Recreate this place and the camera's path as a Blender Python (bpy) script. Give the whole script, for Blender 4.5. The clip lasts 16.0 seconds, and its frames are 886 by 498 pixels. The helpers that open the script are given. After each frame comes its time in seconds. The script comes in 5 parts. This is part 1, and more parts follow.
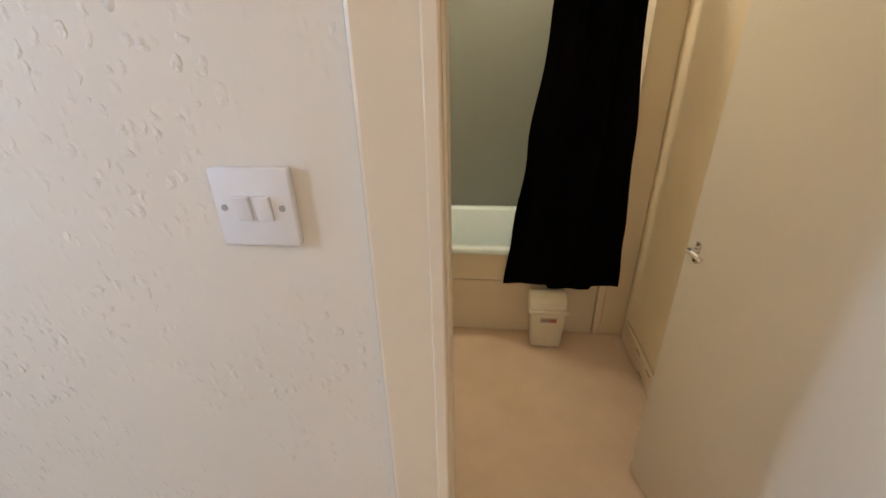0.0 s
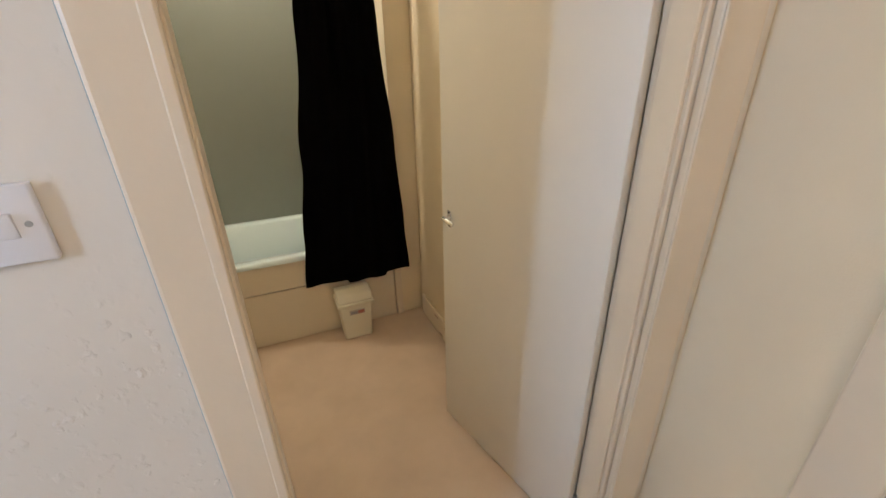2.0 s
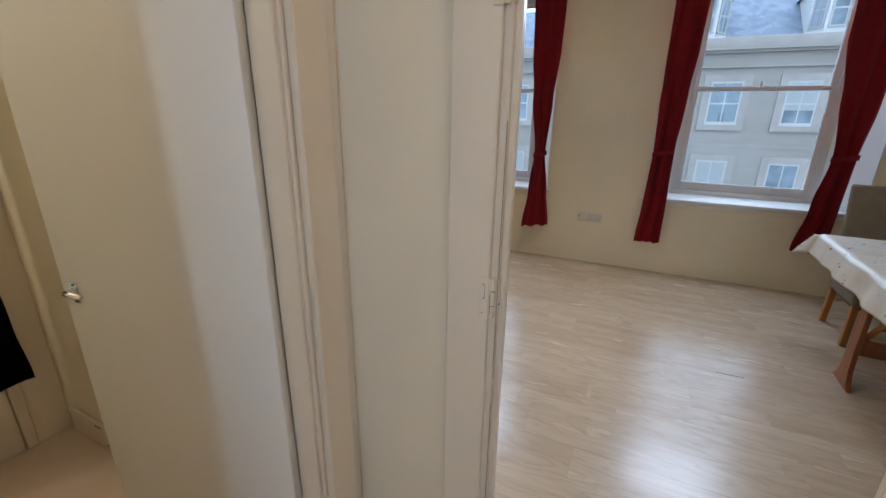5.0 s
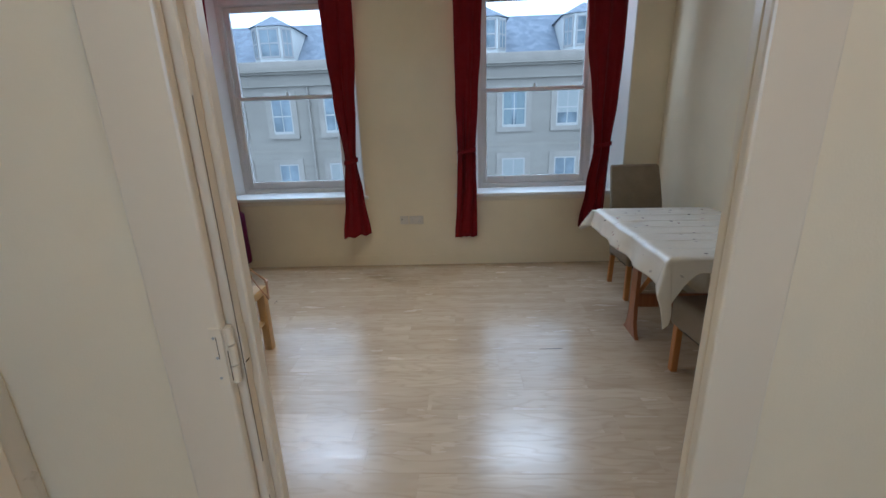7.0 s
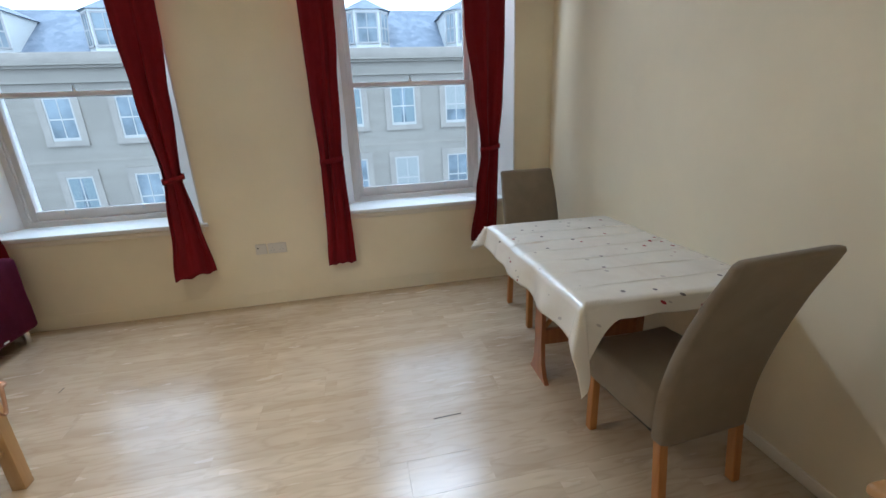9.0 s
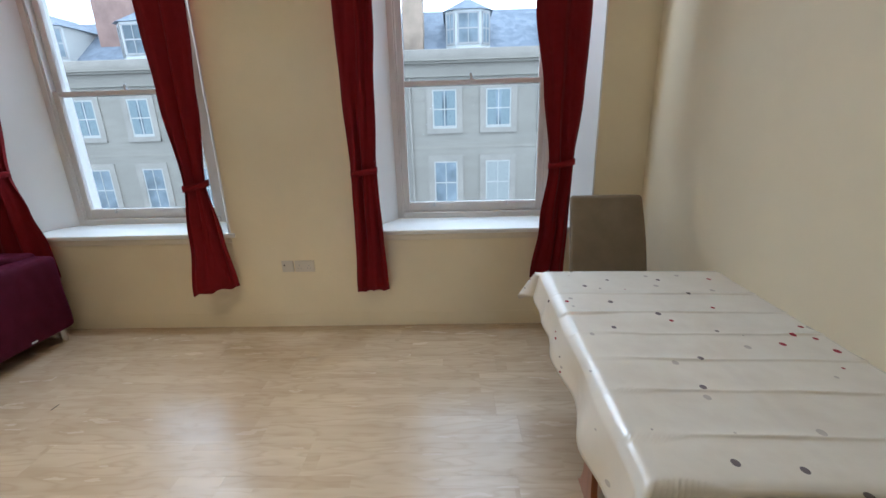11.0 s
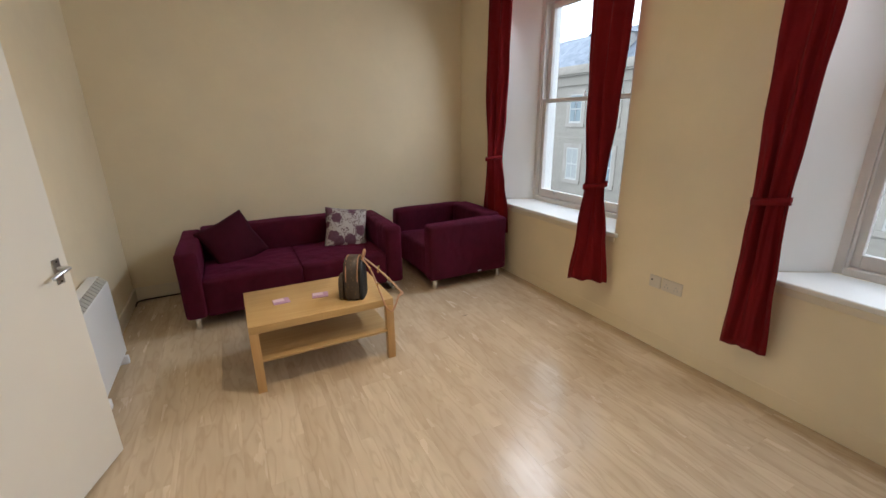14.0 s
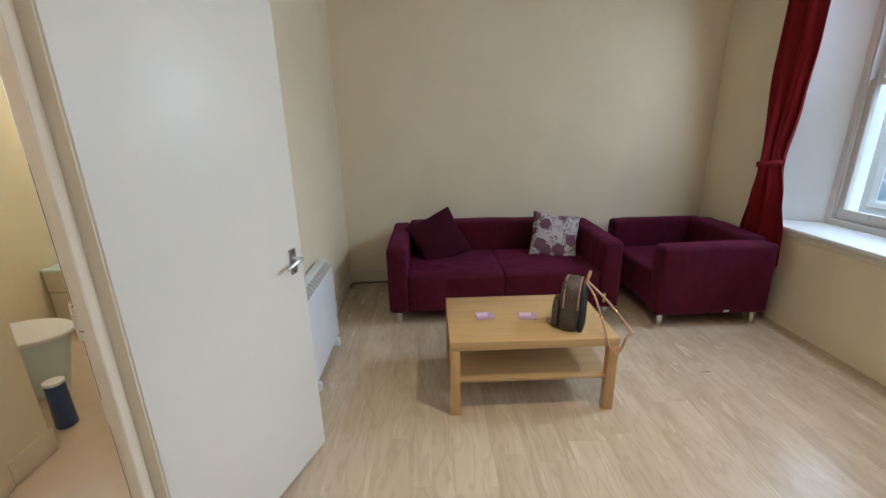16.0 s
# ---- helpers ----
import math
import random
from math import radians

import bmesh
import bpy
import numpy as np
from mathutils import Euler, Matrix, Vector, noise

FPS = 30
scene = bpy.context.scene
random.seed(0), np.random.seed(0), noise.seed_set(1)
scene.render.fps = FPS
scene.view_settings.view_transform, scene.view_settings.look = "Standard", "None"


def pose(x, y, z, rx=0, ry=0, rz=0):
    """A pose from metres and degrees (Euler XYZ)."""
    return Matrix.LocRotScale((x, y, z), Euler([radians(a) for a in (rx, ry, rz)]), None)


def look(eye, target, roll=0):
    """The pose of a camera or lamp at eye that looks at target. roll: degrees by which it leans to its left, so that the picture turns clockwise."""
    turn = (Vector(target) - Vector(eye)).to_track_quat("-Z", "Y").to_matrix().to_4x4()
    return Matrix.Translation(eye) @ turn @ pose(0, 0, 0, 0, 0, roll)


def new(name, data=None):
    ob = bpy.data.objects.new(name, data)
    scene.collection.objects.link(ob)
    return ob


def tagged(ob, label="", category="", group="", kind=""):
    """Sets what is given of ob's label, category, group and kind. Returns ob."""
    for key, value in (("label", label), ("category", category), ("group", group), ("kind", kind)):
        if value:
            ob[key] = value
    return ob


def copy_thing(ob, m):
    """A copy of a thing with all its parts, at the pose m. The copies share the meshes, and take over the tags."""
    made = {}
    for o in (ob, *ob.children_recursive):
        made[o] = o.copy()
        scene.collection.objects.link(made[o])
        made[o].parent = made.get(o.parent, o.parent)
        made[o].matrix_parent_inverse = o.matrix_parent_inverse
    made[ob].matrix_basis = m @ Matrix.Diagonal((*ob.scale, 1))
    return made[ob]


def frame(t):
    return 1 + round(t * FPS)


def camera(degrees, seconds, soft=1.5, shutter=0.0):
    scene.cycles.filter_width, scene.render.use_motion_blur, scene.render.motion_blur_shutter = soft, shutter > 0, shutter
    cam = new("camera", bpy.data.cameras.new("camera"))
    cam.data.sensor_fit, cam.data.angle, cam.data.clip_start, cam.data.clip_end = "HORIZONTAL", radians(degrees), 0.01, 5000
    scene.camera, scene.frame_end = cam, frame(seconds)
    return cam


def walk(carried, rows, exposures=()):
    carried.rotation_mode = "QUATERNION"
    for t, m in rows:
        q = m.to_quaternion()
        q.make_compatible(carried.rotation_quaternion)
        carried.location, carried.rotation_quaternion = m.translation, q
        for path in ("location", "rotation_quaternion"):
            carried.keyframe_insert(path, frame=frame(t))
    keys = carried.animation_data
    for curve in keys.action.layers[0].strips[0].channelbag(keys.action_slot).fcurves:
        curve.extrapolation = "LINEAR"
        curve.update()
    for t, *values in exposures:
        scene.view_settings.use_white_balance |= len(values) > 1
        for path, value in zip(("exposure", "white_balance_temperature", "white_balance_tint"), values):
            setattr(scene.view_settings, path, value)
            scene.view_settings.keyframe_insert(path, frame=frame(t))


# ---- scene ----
cam = camera(93.8, 16.0)
PATH = [
    (0, (-0.004, -0.309, 1.519), (-0.208, 1.481, 0.649), -1.3),
    (0.5, (0.002, -0.348, 1.522), (-0.02, 1.455, 0.657), -1.4),
    (1, (0.002, -0.354, 1.52), (0.187, 1.441, 0.656), -1.3),
    (1.5, (0.003, -0.382, 1.522), (0.431, 1.373, 0.663), -0.9),
    (2, (0.026, -0.468, 1.526), (0.727, 1.199, 0.673), -1.2),
    (2.5, (0.04, -0.555, 1.506), (1.003, 0.992, 0.681), -1.3),
    (3, (0.051, -0.62, 1.51), (1.232, 0.781, 0.708), -1.3),
    (3.5, (0.056, -0.642, 1.506), (1.384, 0.651, 0.756), -1.3),
    (5.8, (0.034, -0.606, 1.469), (1.876, -0.073, 0.902), -0.9),
    (6, (0.077, -0.684, 1.456), (1.937, -0.205, 0.898), -1.9),
    (6.5, (0.146, -0.678, 1.44), (2.044, -0.404, 0.873), -2.0),
    (7, (0.322, -0.725, 1.429), (2.236, -0.64, 0.854), -1.9),
    (7.5, (0.497, -0.734, 1.425), (2.409, -0.846, 0.848), -2.1),
    (8, (0.667, -0.713, 1.422), (2.554, -1.029, 0.841), -2.2),
    (8.2, (0.746, -0.781, 1.439), (2.615, -1.151, 0.831), -2.8),
    (10.3, (1.453, -1.148, 1.46), (3.339, -1.467, 0.874), -1.2),
    (10.5, (1.527, -1.226, 1.453), (3.428, -1.445, 0.872), -1.7),
    (11, (1.656, -1.384, 1.473), (3.568, -1.324, 0.89), -1.6),
    (11.5, (1.802, -1.536, 1.485), (3.678, -1.157, 0.903), -1.5),
    (12, (1.92, -1.684, 1.517), (3.691, -0.967, 0.925), -1.5),
    (12.5, (1.952, -1.796, 1.553), (3.557, -0.758, 0.964), -1.3),
    (13, (1.978, -1.85, 1.576), (3.365, -0.54, 0.98), -1.4),
    (13.5, (1.982, -1.879, 1.58), (3.113, -0.34, 0.985), -1.1),
    (14, (1.973, -1.877, 1.596), (2.837, -0.176, 0.996), -0.8),
    (14.5, (1.978, -1.872, 1.594), (2.595, -0.067, 0.994), -0.9),
    (15, (1.941, -1.742, 1.579), (2.36, 0.119, 0.979), -0.8),
    (15.5, (1.879, -1.54, 1.571), (2.114, 0.355, 0.976), -1.0),
    (16, (1.859, -1.349, 1.553), (1.909, 0.562, 0.965), -1.2),
]
# stops, kelvin and tint along the way
EXPOSURES = [(0, 0.33, 5600, 13), (1, 0.34, 5600, 12), (2, 0.42, 5300, 12), (3.5, 0.27, 5050, 11), (6, -0.19, 5080, 8), (7, -0.22, 4900, 6), (8, 0.2, 4950, 5), (10.5, 0.28, 5250, 6), (11.5, 0.22, 5350, 7), (12.5, 0.28, 5800, 10), (13.5, 0.25, 6350, 12), (14.3, 0.31, 5600, 9), (15, 0.38, 5200, 7), (16, 0.42, 5150, 6)]
walk(cam, [(t, look(eye, target, roll)) for t, eye, target, roll in PATH], EXPOSURES)

# powers of the lights
SKY, WINDOW, PENDANT, HALL, BATH, HALLDAY = 0.15, 15.0, 48.0, 9.0, 27.0, 7.0

# ---- light ----
world = bpy.data.worlds.new("overcast")
scene.world = world
world.use_nodes = True
wn = world.node_tree
sky = wn.nodes.new("ShaderNodeTexSky")
sky.sky_type, sky.sun_disc = "NISHITA", False
sky.sun_elevation, sky.sun_rotation = radians(42), radians(200)
sky.air_density, sky.dust_density, sky.ozone_density = 1.0, 6.0, 1.0
soften = wn.nodes.new("ShaderNodeMix")
soften.data_type = "RGBA"
soften.inputs[0].default_value = 0.8
soften.inputs[7].default_value = (22.0, 23.6, 25.2, 1)
wn.links.new(sky.outputs[0], soften.inputs[6])
wn.links.new(soften.outputs[2], wn.nodes["Background"].inputs[0])
wn.nodes["Background"].inputs[1].default_value = SKY


def lamp(name, kind, power, colour, m, size=0.1, size_y=None):
    data = bpy.data.lights.new(name, kind)
    data.energy, data.color = power, colour
    if kind == "AREA":
        data.shape, data.size, data.size_y = "RECTANGLE", size, size_y or size
    elif kind == "SUN":
        data.angle = radians(size)
    else:
        data.shadow_soft_size = size
    ob = new(name, data)
    ob.matrix_world = m
    return ob


lamp("sun", "SUN", 0.3, (1.0, 0.96, 0.9), look((0, 0, 30), (20, 6, 0)), 25)
# area lamps added under the window heads, standing in for sky light
for yc in (1.07, -1.525):
    head = lamp("window_daylight", "AREA", WINDOW, (0.96, 0.98, 1.0), look((4.70, yc, 2.62), (3.7, yc, 1.95)), 1.0, 0.16)
    head.data.spread = radians(142)
lamp("pendant_bulb", "POINT", PENDANT, (1.0, 0.76, 0.46), pose(2.76, -0.05, 2.3), 0.05)
lamp("hall_bulb", "POINT", HALL, (1.0, 0.64, 0.34), pose(0.2, -1.2, 2.45), 0.05)
lamp("bathroom_bulb", "POINT", BATH, (1.0, 0.80, 0.54), pose(-0.05, 1.95, 2.62), 0.06)
# small lamp added out of view, standing in for cool light from the west
lamp("hall_window_daylight", "AREA", HALLDAY, (0.72, 0.86, 1.0), look((-1.75, -0.74, 1.95), (0, -0.2, 1.3)), 0.10, 0.14)


# ---- materials ----
class Nodes:
    """A node material with short calls for its parts."""

    def __init__(self, name, rough=0.6, metal=0.0, spec=0.5):
        self.m = bpy.data.materials.new(name)
        self.m.use_nodes = True
        self.t = self.m.node_tree
        self.b = self.t.nodes["Principled BSDF"]
        self.b.inputs["Roughness"].default_value = rough
        self.b.inputs["Metallic"].default_value = metal
        self.b.inputs["Specular IOR Level"].default_value = spec
        self.co = self.t.nodes.new("ShaderNodeTexCoord").outputs["Object"]

    def scaled(self, sx, sy, sz, rz=0):
        n = self.t.nodes.new("ShaderNodeMapping")
        n.inputs["Scale"].default_value = (sx, sy, sz)
        n.inputs["Rotation"].default_value = (0, 0, rz)
        self.t.links.new(self.co, n.inputs["Vector"])
        return n.outputs[0]

    def noise(self, scale, detail=4, vec=None, rough=0.55, out=0):
        n = self.t.nodes.new("ShaderNodeTexNoise")
        n.inputs["Scale"].default_value, n.inputs["Detail"].default_value = scale, detail
        n.inputs["Roughness"].default_value = rough
        self.t.links.new(vec or self.co, n.inputs["Vector"])
        return n.outputs[out]

    def voronoi(self, scale, vec=None, out="Distance", feature="F1"):
        n = self.t.nodes.new("ShaderNodeTexVoronoi")
        n.feature = feature
        n.inputs["Scale"].default_value = scale
        self.t.links.new(vec or self.co, n.inputs["Vector"])
        return n.outputs[out]

    def ramp(self, fac, *stops):
        n = self.t.nodes.new("ShaderNodeValToRGB")
        e = n.color_ramp.elements
        while len(e) < len(stops):
            e.new(0.5)
        for k, (p, c) in zip(e, stops):
            k.position = p
            k.color = (*c, 1) if not isinstance(c, (int, float)) else (c, c, c, 1)
        self.t.links.new(fac, n.inputs[0])
        return n.outputs[0]

    def mix(self, fac, a, b, kind="MIX"):
        n = self.t.nodes.new("ShaderNodeMix")
        n.data_type, n.blend_type = "RGBA", kind
        for i, v in ((0, fac), (6, a), (7, b)):
            if isinstance(v, (int, float)):
                n.inputs[i].default_value = v
            elif isinstance(v, tuple):
                n.inputs[i].default_value = (*v, 1)
            else:
                self.t.links.new(v, n.inputs[i])
        return n.outputs[2]

    def math(self, op, a, b=0.0):
        n = self.t.nodes.new("ShaderNodeMath")
        n.operation = op
        for i, v in enumerate((a, b)):
            if isinstance(v, (int, float)):
                n.inputs[i].default_value = v
            else:
                self.t.links.new(v, n.inputs[i])
        return n.outputs[0]

    def random(self):
        return self.t.nodes.new("ShaderNodeObjectInfo").outputs["Random"]

    def colour(self, c):
        if isinstance(c, tuple):
            self.b.inputs["Base Color"].default_value = (*c, 1)
        else:
            self.t.links.new(c, self.b.inputs["Base Color"])
        return self

    def rough(self, r):
        self.t.links.new(r, self.b.inputs["Roughness"])
        return self

    def bump(self, height, strength=0.2, distance=0.01):
        n = self.t.nodes.new("ShaderNodeBump")
        n.inputs["Strength"].default_value, n.inputs["Distance"].default_value = strength, distance
        self.t.links.new(height, n.inputs["Height"])
        self.t.links.new(n.outputs[0], self.b.inputs["Normal"])
        return self


def painted(name, c, rough=0.6, wear=0.06, grain=220, strength=0.12):
    """Paint with faint uneven tone and a fine roller or brush texture."""
    n = Nodes(name, rough)
    dark = tuple(v * (1 - 2.2 * wear) for v in c)
    tone = n.mix(n.ramp(n.noise(1.3, 5), (0.3, 0.0), (0.75, 1.0)), c, dark)
    tone = n.mix(n.ramp(n.noise(23, 6), (0.45, 0.0), (0.8, 0.5)), tone, tuple(v * (1 - wear) for v in c))
    n.colour(tone).bump(n.noise(grain, 3), strength, 0.004)
    n.rough(n.ramp(n.noise(7, 4), (0.3, rough * 0.9), (0.7, min(1, rough * 1.12))))
    return n.m


def fabric(name, c, c2, weave=900, rough=0.95, sheen=0.3, strength=0.35, tint=(1, 1, 1), wrinkle=0.0):
    n = Nodes(name, rough, spec=0.2)
    n.b.inputs["Sheen Weight"].default_value = sheen
    n.b.inputs["Sheen Roughness"].default_value = 0.5
    blotch = n.ramp(n.noise(9, 6), (0.3, 0.0), (0.75, 1.0))
    n.colour(n.mix(n.math("MULTIPLY", blotch, n.ramp(n.noise(weave * 0.4, 2), (0.3, 0.5), (0.7, 1.0))), c, c2))
    n.b.inputs["Sheen Tint"].default_value = (*tint, 1)
    h = n.noise(weave, 3)
    if wrinkle:
        h = n.math("ADD", h, n.math("MULTIPLY", n.noise(4, 2, n.scaled(1.3, 1.3, 0.8)), wrinkle))
    n.bump(h, strength, 0.003)
    return n.m


def wood(name, c, c2, axis="y", rough=0.4, scale=1.0):
    """Wood whose grain runs along one axis."""
    n = Nodes(name, rough)
    s = {"x": (1.2, 22, 22), "y": (22, 1.2, 22), "z": (22, 22, 1.2)}[axis]
    vec = n.scaled(*(v * scale for v in s))
    grain = n.ramp(n.noise(2.2, 6, vec), (0.3, 0.0), (0.7, 1.0))
    n.colour(n.mix(grain, c, c2)).bump(n.noise(9, 4, vec), 0.08, 0.002)
    n.rough(n.ramp(n.noise(3, 5), (0.3, rough * 0.85), (0.7, min(1, rough * 1.2))))
    return n.m


def metal(name, c, rough=0.25):
    n = Nodes(name, rough, 1.0)
    n.colour(n.mix(n.ramp(n.noise(30, 4), (0.4, 0.0), (0.8, 1.0)), c, tuple(v * 0.8 for v in c)))
    return n.m


WALL = painted("magnolia_wall_paint", (0.87, 0.76, 0.55), 0.72)
CEIL = painted("white_ceiling_paint", (0.88, 0.86, 0.81), 0.85)
TRIM = painted("cream_gloss_paint", (0.80, 0.695, 0.53), 0.32, 0.05, 60, 0.06)
SKIRT = painted("magnolia_satin_paint", (0.79, 0.71, 0.57), 0.45, 0.05, 60, 0.06)
WHITE = painted("white_satin_paint", (0.82, 0.81, 0.79), 0.38, 0.03, 50, 0.05)
REVEAL = painted("white_reveal_paint", (0.83, 0.82, 0.79), 0.6, 0.03)
SASH = painted("worn_white_sash_paint", (0.78, 0.73, 0.68), 0.4, 0.12, 60, 0.15)
DOOR = painted("white_door_paint", (0.82, 0.78, 0.69), 0.4, 0.03, 40, 0.05)
PLASTIC = painted("white_plastic", (0.82, 0.82, 0.84), 0.3, 0.02, 20, 0.02)
HEATER = painted("white_enamel", (0.80, 0.82, 0.84), 0.35, 0.02, 40, 0.03)
SOCKET = painted("ivory_socket_plastic", (0.68, 0.62, 0.53), 0.35, 0.03, 20, 0.02)
GREY = painted("grey_grille", (0.42, 0.42, 0.40), 0.5, 0.05)
ENAMEL = painted("bath_enamel", (0.72, 0.84, 0.86), 0.12, 0.02, 10, 0.01)
PANEL = painted("cream_bath_panel", (0.78, 0.70, 0.54), 0.35, 0.06, 20, 0.03)
BIN = painted("ivory_plastic", (0.78, 0.74, 0.60), 0.35, 0.04, 30, 0.03)
BATHWALL = painted("pale_green_wall_panel", (0.27, 0.29, 0.25), 0.42, 0.05, 30, 0.05)
CHROME = metal("chrome", (0.75, 0.75, 0.76), 0.16)
STEEL = metal("brushed_steel", (0.60, 0.60, 0.60), 0.32)
BRASS = metal("brass", (0.75, 0.55, 0.25), 0.25)
DARK = painted("dark_gap", (0.03, 0.025, 0.02), 0.8)
CRACK = painted("brown_paint_crack", (0.17, 0.115, 0.065), 0.8)
BLUE = painted("blue_plastic", (0.05, 0.09, 0.25), 0.4, 0.05)

# woodchip paper under cream paint: scattered chips and clusters
n = Nodes("woodchip_wall_paper", 0.6)
bend = n.t.nodes.new("ShaderNodeVectorMath")
bend.operation = "MULTIPLY_ADD"
n.t.links.new(n.noise(70, 2, out="Color"), bend.inputs[0])
bend.inputs[1].default_value = (0.016, 0.016, 0.016)
n.t.links.new(n.scaled(1.0, 1.0, 0.75), bend.inputs[2])
pick = n.t.nodes.new("ShaderNodeSeparateColor")
n.t.links.new(n.voronoi(75, bend.outputs[0], "Color"), pick.inputs[0])
chip = n.math("MULTIPLY", n.ramp(n.voronoi(75, bend.outputs[0]), (0.0, 1.0), (0.50, 0.0)), n.ramp(pick.outputs[0], (0.35, 0.0), (0.9, 1.0)))
patch = n.ramp(n.noise(6, 3), (0.40, 0.10), (0.62, 1.0))
soft = n.noise(42, 2)
hgt = n.math("ADD", n.math("MULTIPLY", chip, patch), n.math("MULTIPLY", soft, 0.18))
n.colour(n.mix(n.ramp(n.noise(2, 5), (0.3, 0.0), (0.75, 1.0)), (0.80, 0.75, 0.66), (0.73, 0.68, 0.59)))
n.bump(hgt, 0.6, 0.004)
WOODCHIP = n.m

# pale laminate: each plank its own tone, long grain and cathedral figure
n = Nodes("pale_oak_laminate", 0.3, spec=0.55)
rnd = n.random()
shift = n.t.nodes.new("ShaderNodeVectorMath")
shift.operation = "ADD"
n.t.links.new(n.co, shift.inputs[0])
off = n.t.nodes.new("ShaderNodeCombineXYZ")
n.t.links.new(n.math("MULTIPLY", rnd, 37.0), off.inputs[0])
n.t.links.new(n.math("MULTIPLY", rnd, 91.0), off.inputs[1])
n.t.links.new(off.outputs[0], shift.inputs[1])
n.co = shift.outputs[0]
xyz = n.t.nodes.new("ShaderNodeSeparateXYZ")
n.t.links.new(n.co, xyz.inputs[0])
ix = n.math("FLOOR", n.math("MULTIPLY", xyz.outputs[0], 10.31))
iy = n.math("FLOOR", n.math("ADD", n.math("MULTIPLY", xyz.outputs[1], 0.9), n.math("MULTIPLY", ix, 0.37)))
cell = n.t.nodes.new("ShaderNodeCombineXYZ")
n.t.links.new(ix, cell.inputs[0])
n.t.links.new(iy, cell.inputs[1])
tone = n.t.nodes.new("ShaderNodeTexWhiteNoise")
n.t.links.new(cell.outputs[0], tone.inputs["Vector"])
own = n.t.nodes.new("ShaderNodeVectorMath")
own.operation = "MULTIPLY_ADD"
n.t.links.new(tone.outputs["Color"], own.inputs[0])
own.inputs[1].default_value = (17, 23, 0)
n.t.links.new(n.co, own.inputs[2])
n.co = own.outputs[0]
fine = n.noise(2.4, 2.5, n.scaled(5, 0.9, 1))
fig = n.noise(2.3, 2.0, n.scaled(4.2, 0.8, 1))
wave = n.math("FRACT", n.math("MULTIPLY", fig, 6.0))
ring = n.ramp(wave, (0.0, 1.0), (0.2, 0.3), (0.75, 0.0), (1.0, 0.9))
base = n.mix(n.math("ADD", n.math("MULTIPLY", rnd, 0.35), n.math("MULTIPLY", tone.outputs["Value"], 0.5)), (0.635, 0.525, 0.385), (0.48, 0.375, 0.26))
base = n.mix(n.ramp(fine, (0.35, 0.0), (0.75, 0.5)), base, (0.42, 0.32, 0.215))
base = n.mix(n.math("MULTIPLY", ring, 0.36), base, (0.36, 0.26, 0.17))
n.colour(base)
n.rough(n.ramp(n.noise(3, 3, n.scaled(4, 0.8, 1)), (0.3, 0.21), (0.75, 0.29)))
PLANK = n.m

n = Nodes("beige_carpet", 1.0, spec=0.1)
n.b.inputs["Sheen Weight"].default_value = 0.2
n.colour(n.mix(n.ramp(n.noise(5, 6), (0.3, 0.0), (0.75, 1.0)), (0.73, 0.58, 0.43), (0.64, 0.50, 0.36)))
n.bump(n.noise(420, 4), 0.6, 0.006)
CARPET = n.m

PLUM = fabric("plum_velour", (0.070, 0.003, 0.015), (0.034, 0.0015, 0.008), 700, 0.9, 0.26, 0.45, (0.46, 0.05, 0.24), 22.0)
PLUM_DARK = fabric("dark_plum_velour", (0.048, 0.002, 0.012), (0.028, 0.0015, 0.007), 700, 0.9, 0.05, 0.45, (0.46, 0.05, 0.22), 12.0)
CRIMSON = fabric("crimson_curtain_cloth", (0.185, 0.004, 0.008), (0.14, 0.003, 0.006), 1100, 0.8, 0.02)
BLACK = fabric("black_shower_cloth", (0.0022, 0.002, 0.002), (0.0012, 0.001, 0.001), 900, 0.95, 0.0)
BLACK.node_tree.nodes["Principled BSDF"].inputs["Specular IOR Level"].default_value = 0.05
TAUPE = fabric("taupe_woven_cloth", (0.26, 0.205, 0.14), (0.20, 0.155, 0.105), 1300, 0.95, 0.1, 0.5)

# cream wipe-clean cloth with small printed leaf dots
n = Nodes("dotted_tablecloth", 0.26, spec=0.5)
xyz = n.t.nodes.new("ShaderNodeSeparateXYZ")
n.t.links.new(n.co, xyz.inputs[0])
flat = n.t.nodes.new("ShaderNodeCombineXYZ")
n.t.links.new(n.math("MULTIPLY", n.math("ADD", xyz.outputs[0], xyz.outputs[2]), 12.0), flat.inputs[0])
n.t.links.new(n.math("MULTIPLY", n.math("SUBTRACT", xyz.outputs[1], xyz.outputs[2]), 14.5), flat.inputs[1])
vec = flat.outputs[0]
d = n.voronoi(1.0, vec)
pick = n.t.nodes.new("ShaderNodeSeparateColor")
n.t.links.new(n.voronoi(1.0, vec, "Color"), pick.inputs[0])
inside = n.ramp(d, (0.14, 1.0), (0.155, 0.0))
keep = n.ramp(pick.outputs[0], (0.84, 1.0), (0.85, 0.0))
ink = n.ramp(pick.outputs[1], (0.0, (0.30, 0.03, 0.05)), (0.33, (0.17, 0.14, 0.15)), (0.66, (0.52, 0.47, 0.43)))
ink.node.color_ramp.interpolation = "CONSTANT"
n.colour(n.mix(n.math("MULTIPLY", inside, keep), n.mix(n.ramp(n.noise(6, 4), (0.4, 0.0), (0.7, 1.0)), (0.79, 0.74, 0.66), (0.74, 0.68, 0.60)), ink))
n.bump(n.noise(14, 3), 0.12, 0.01)
CLOTH = n.m

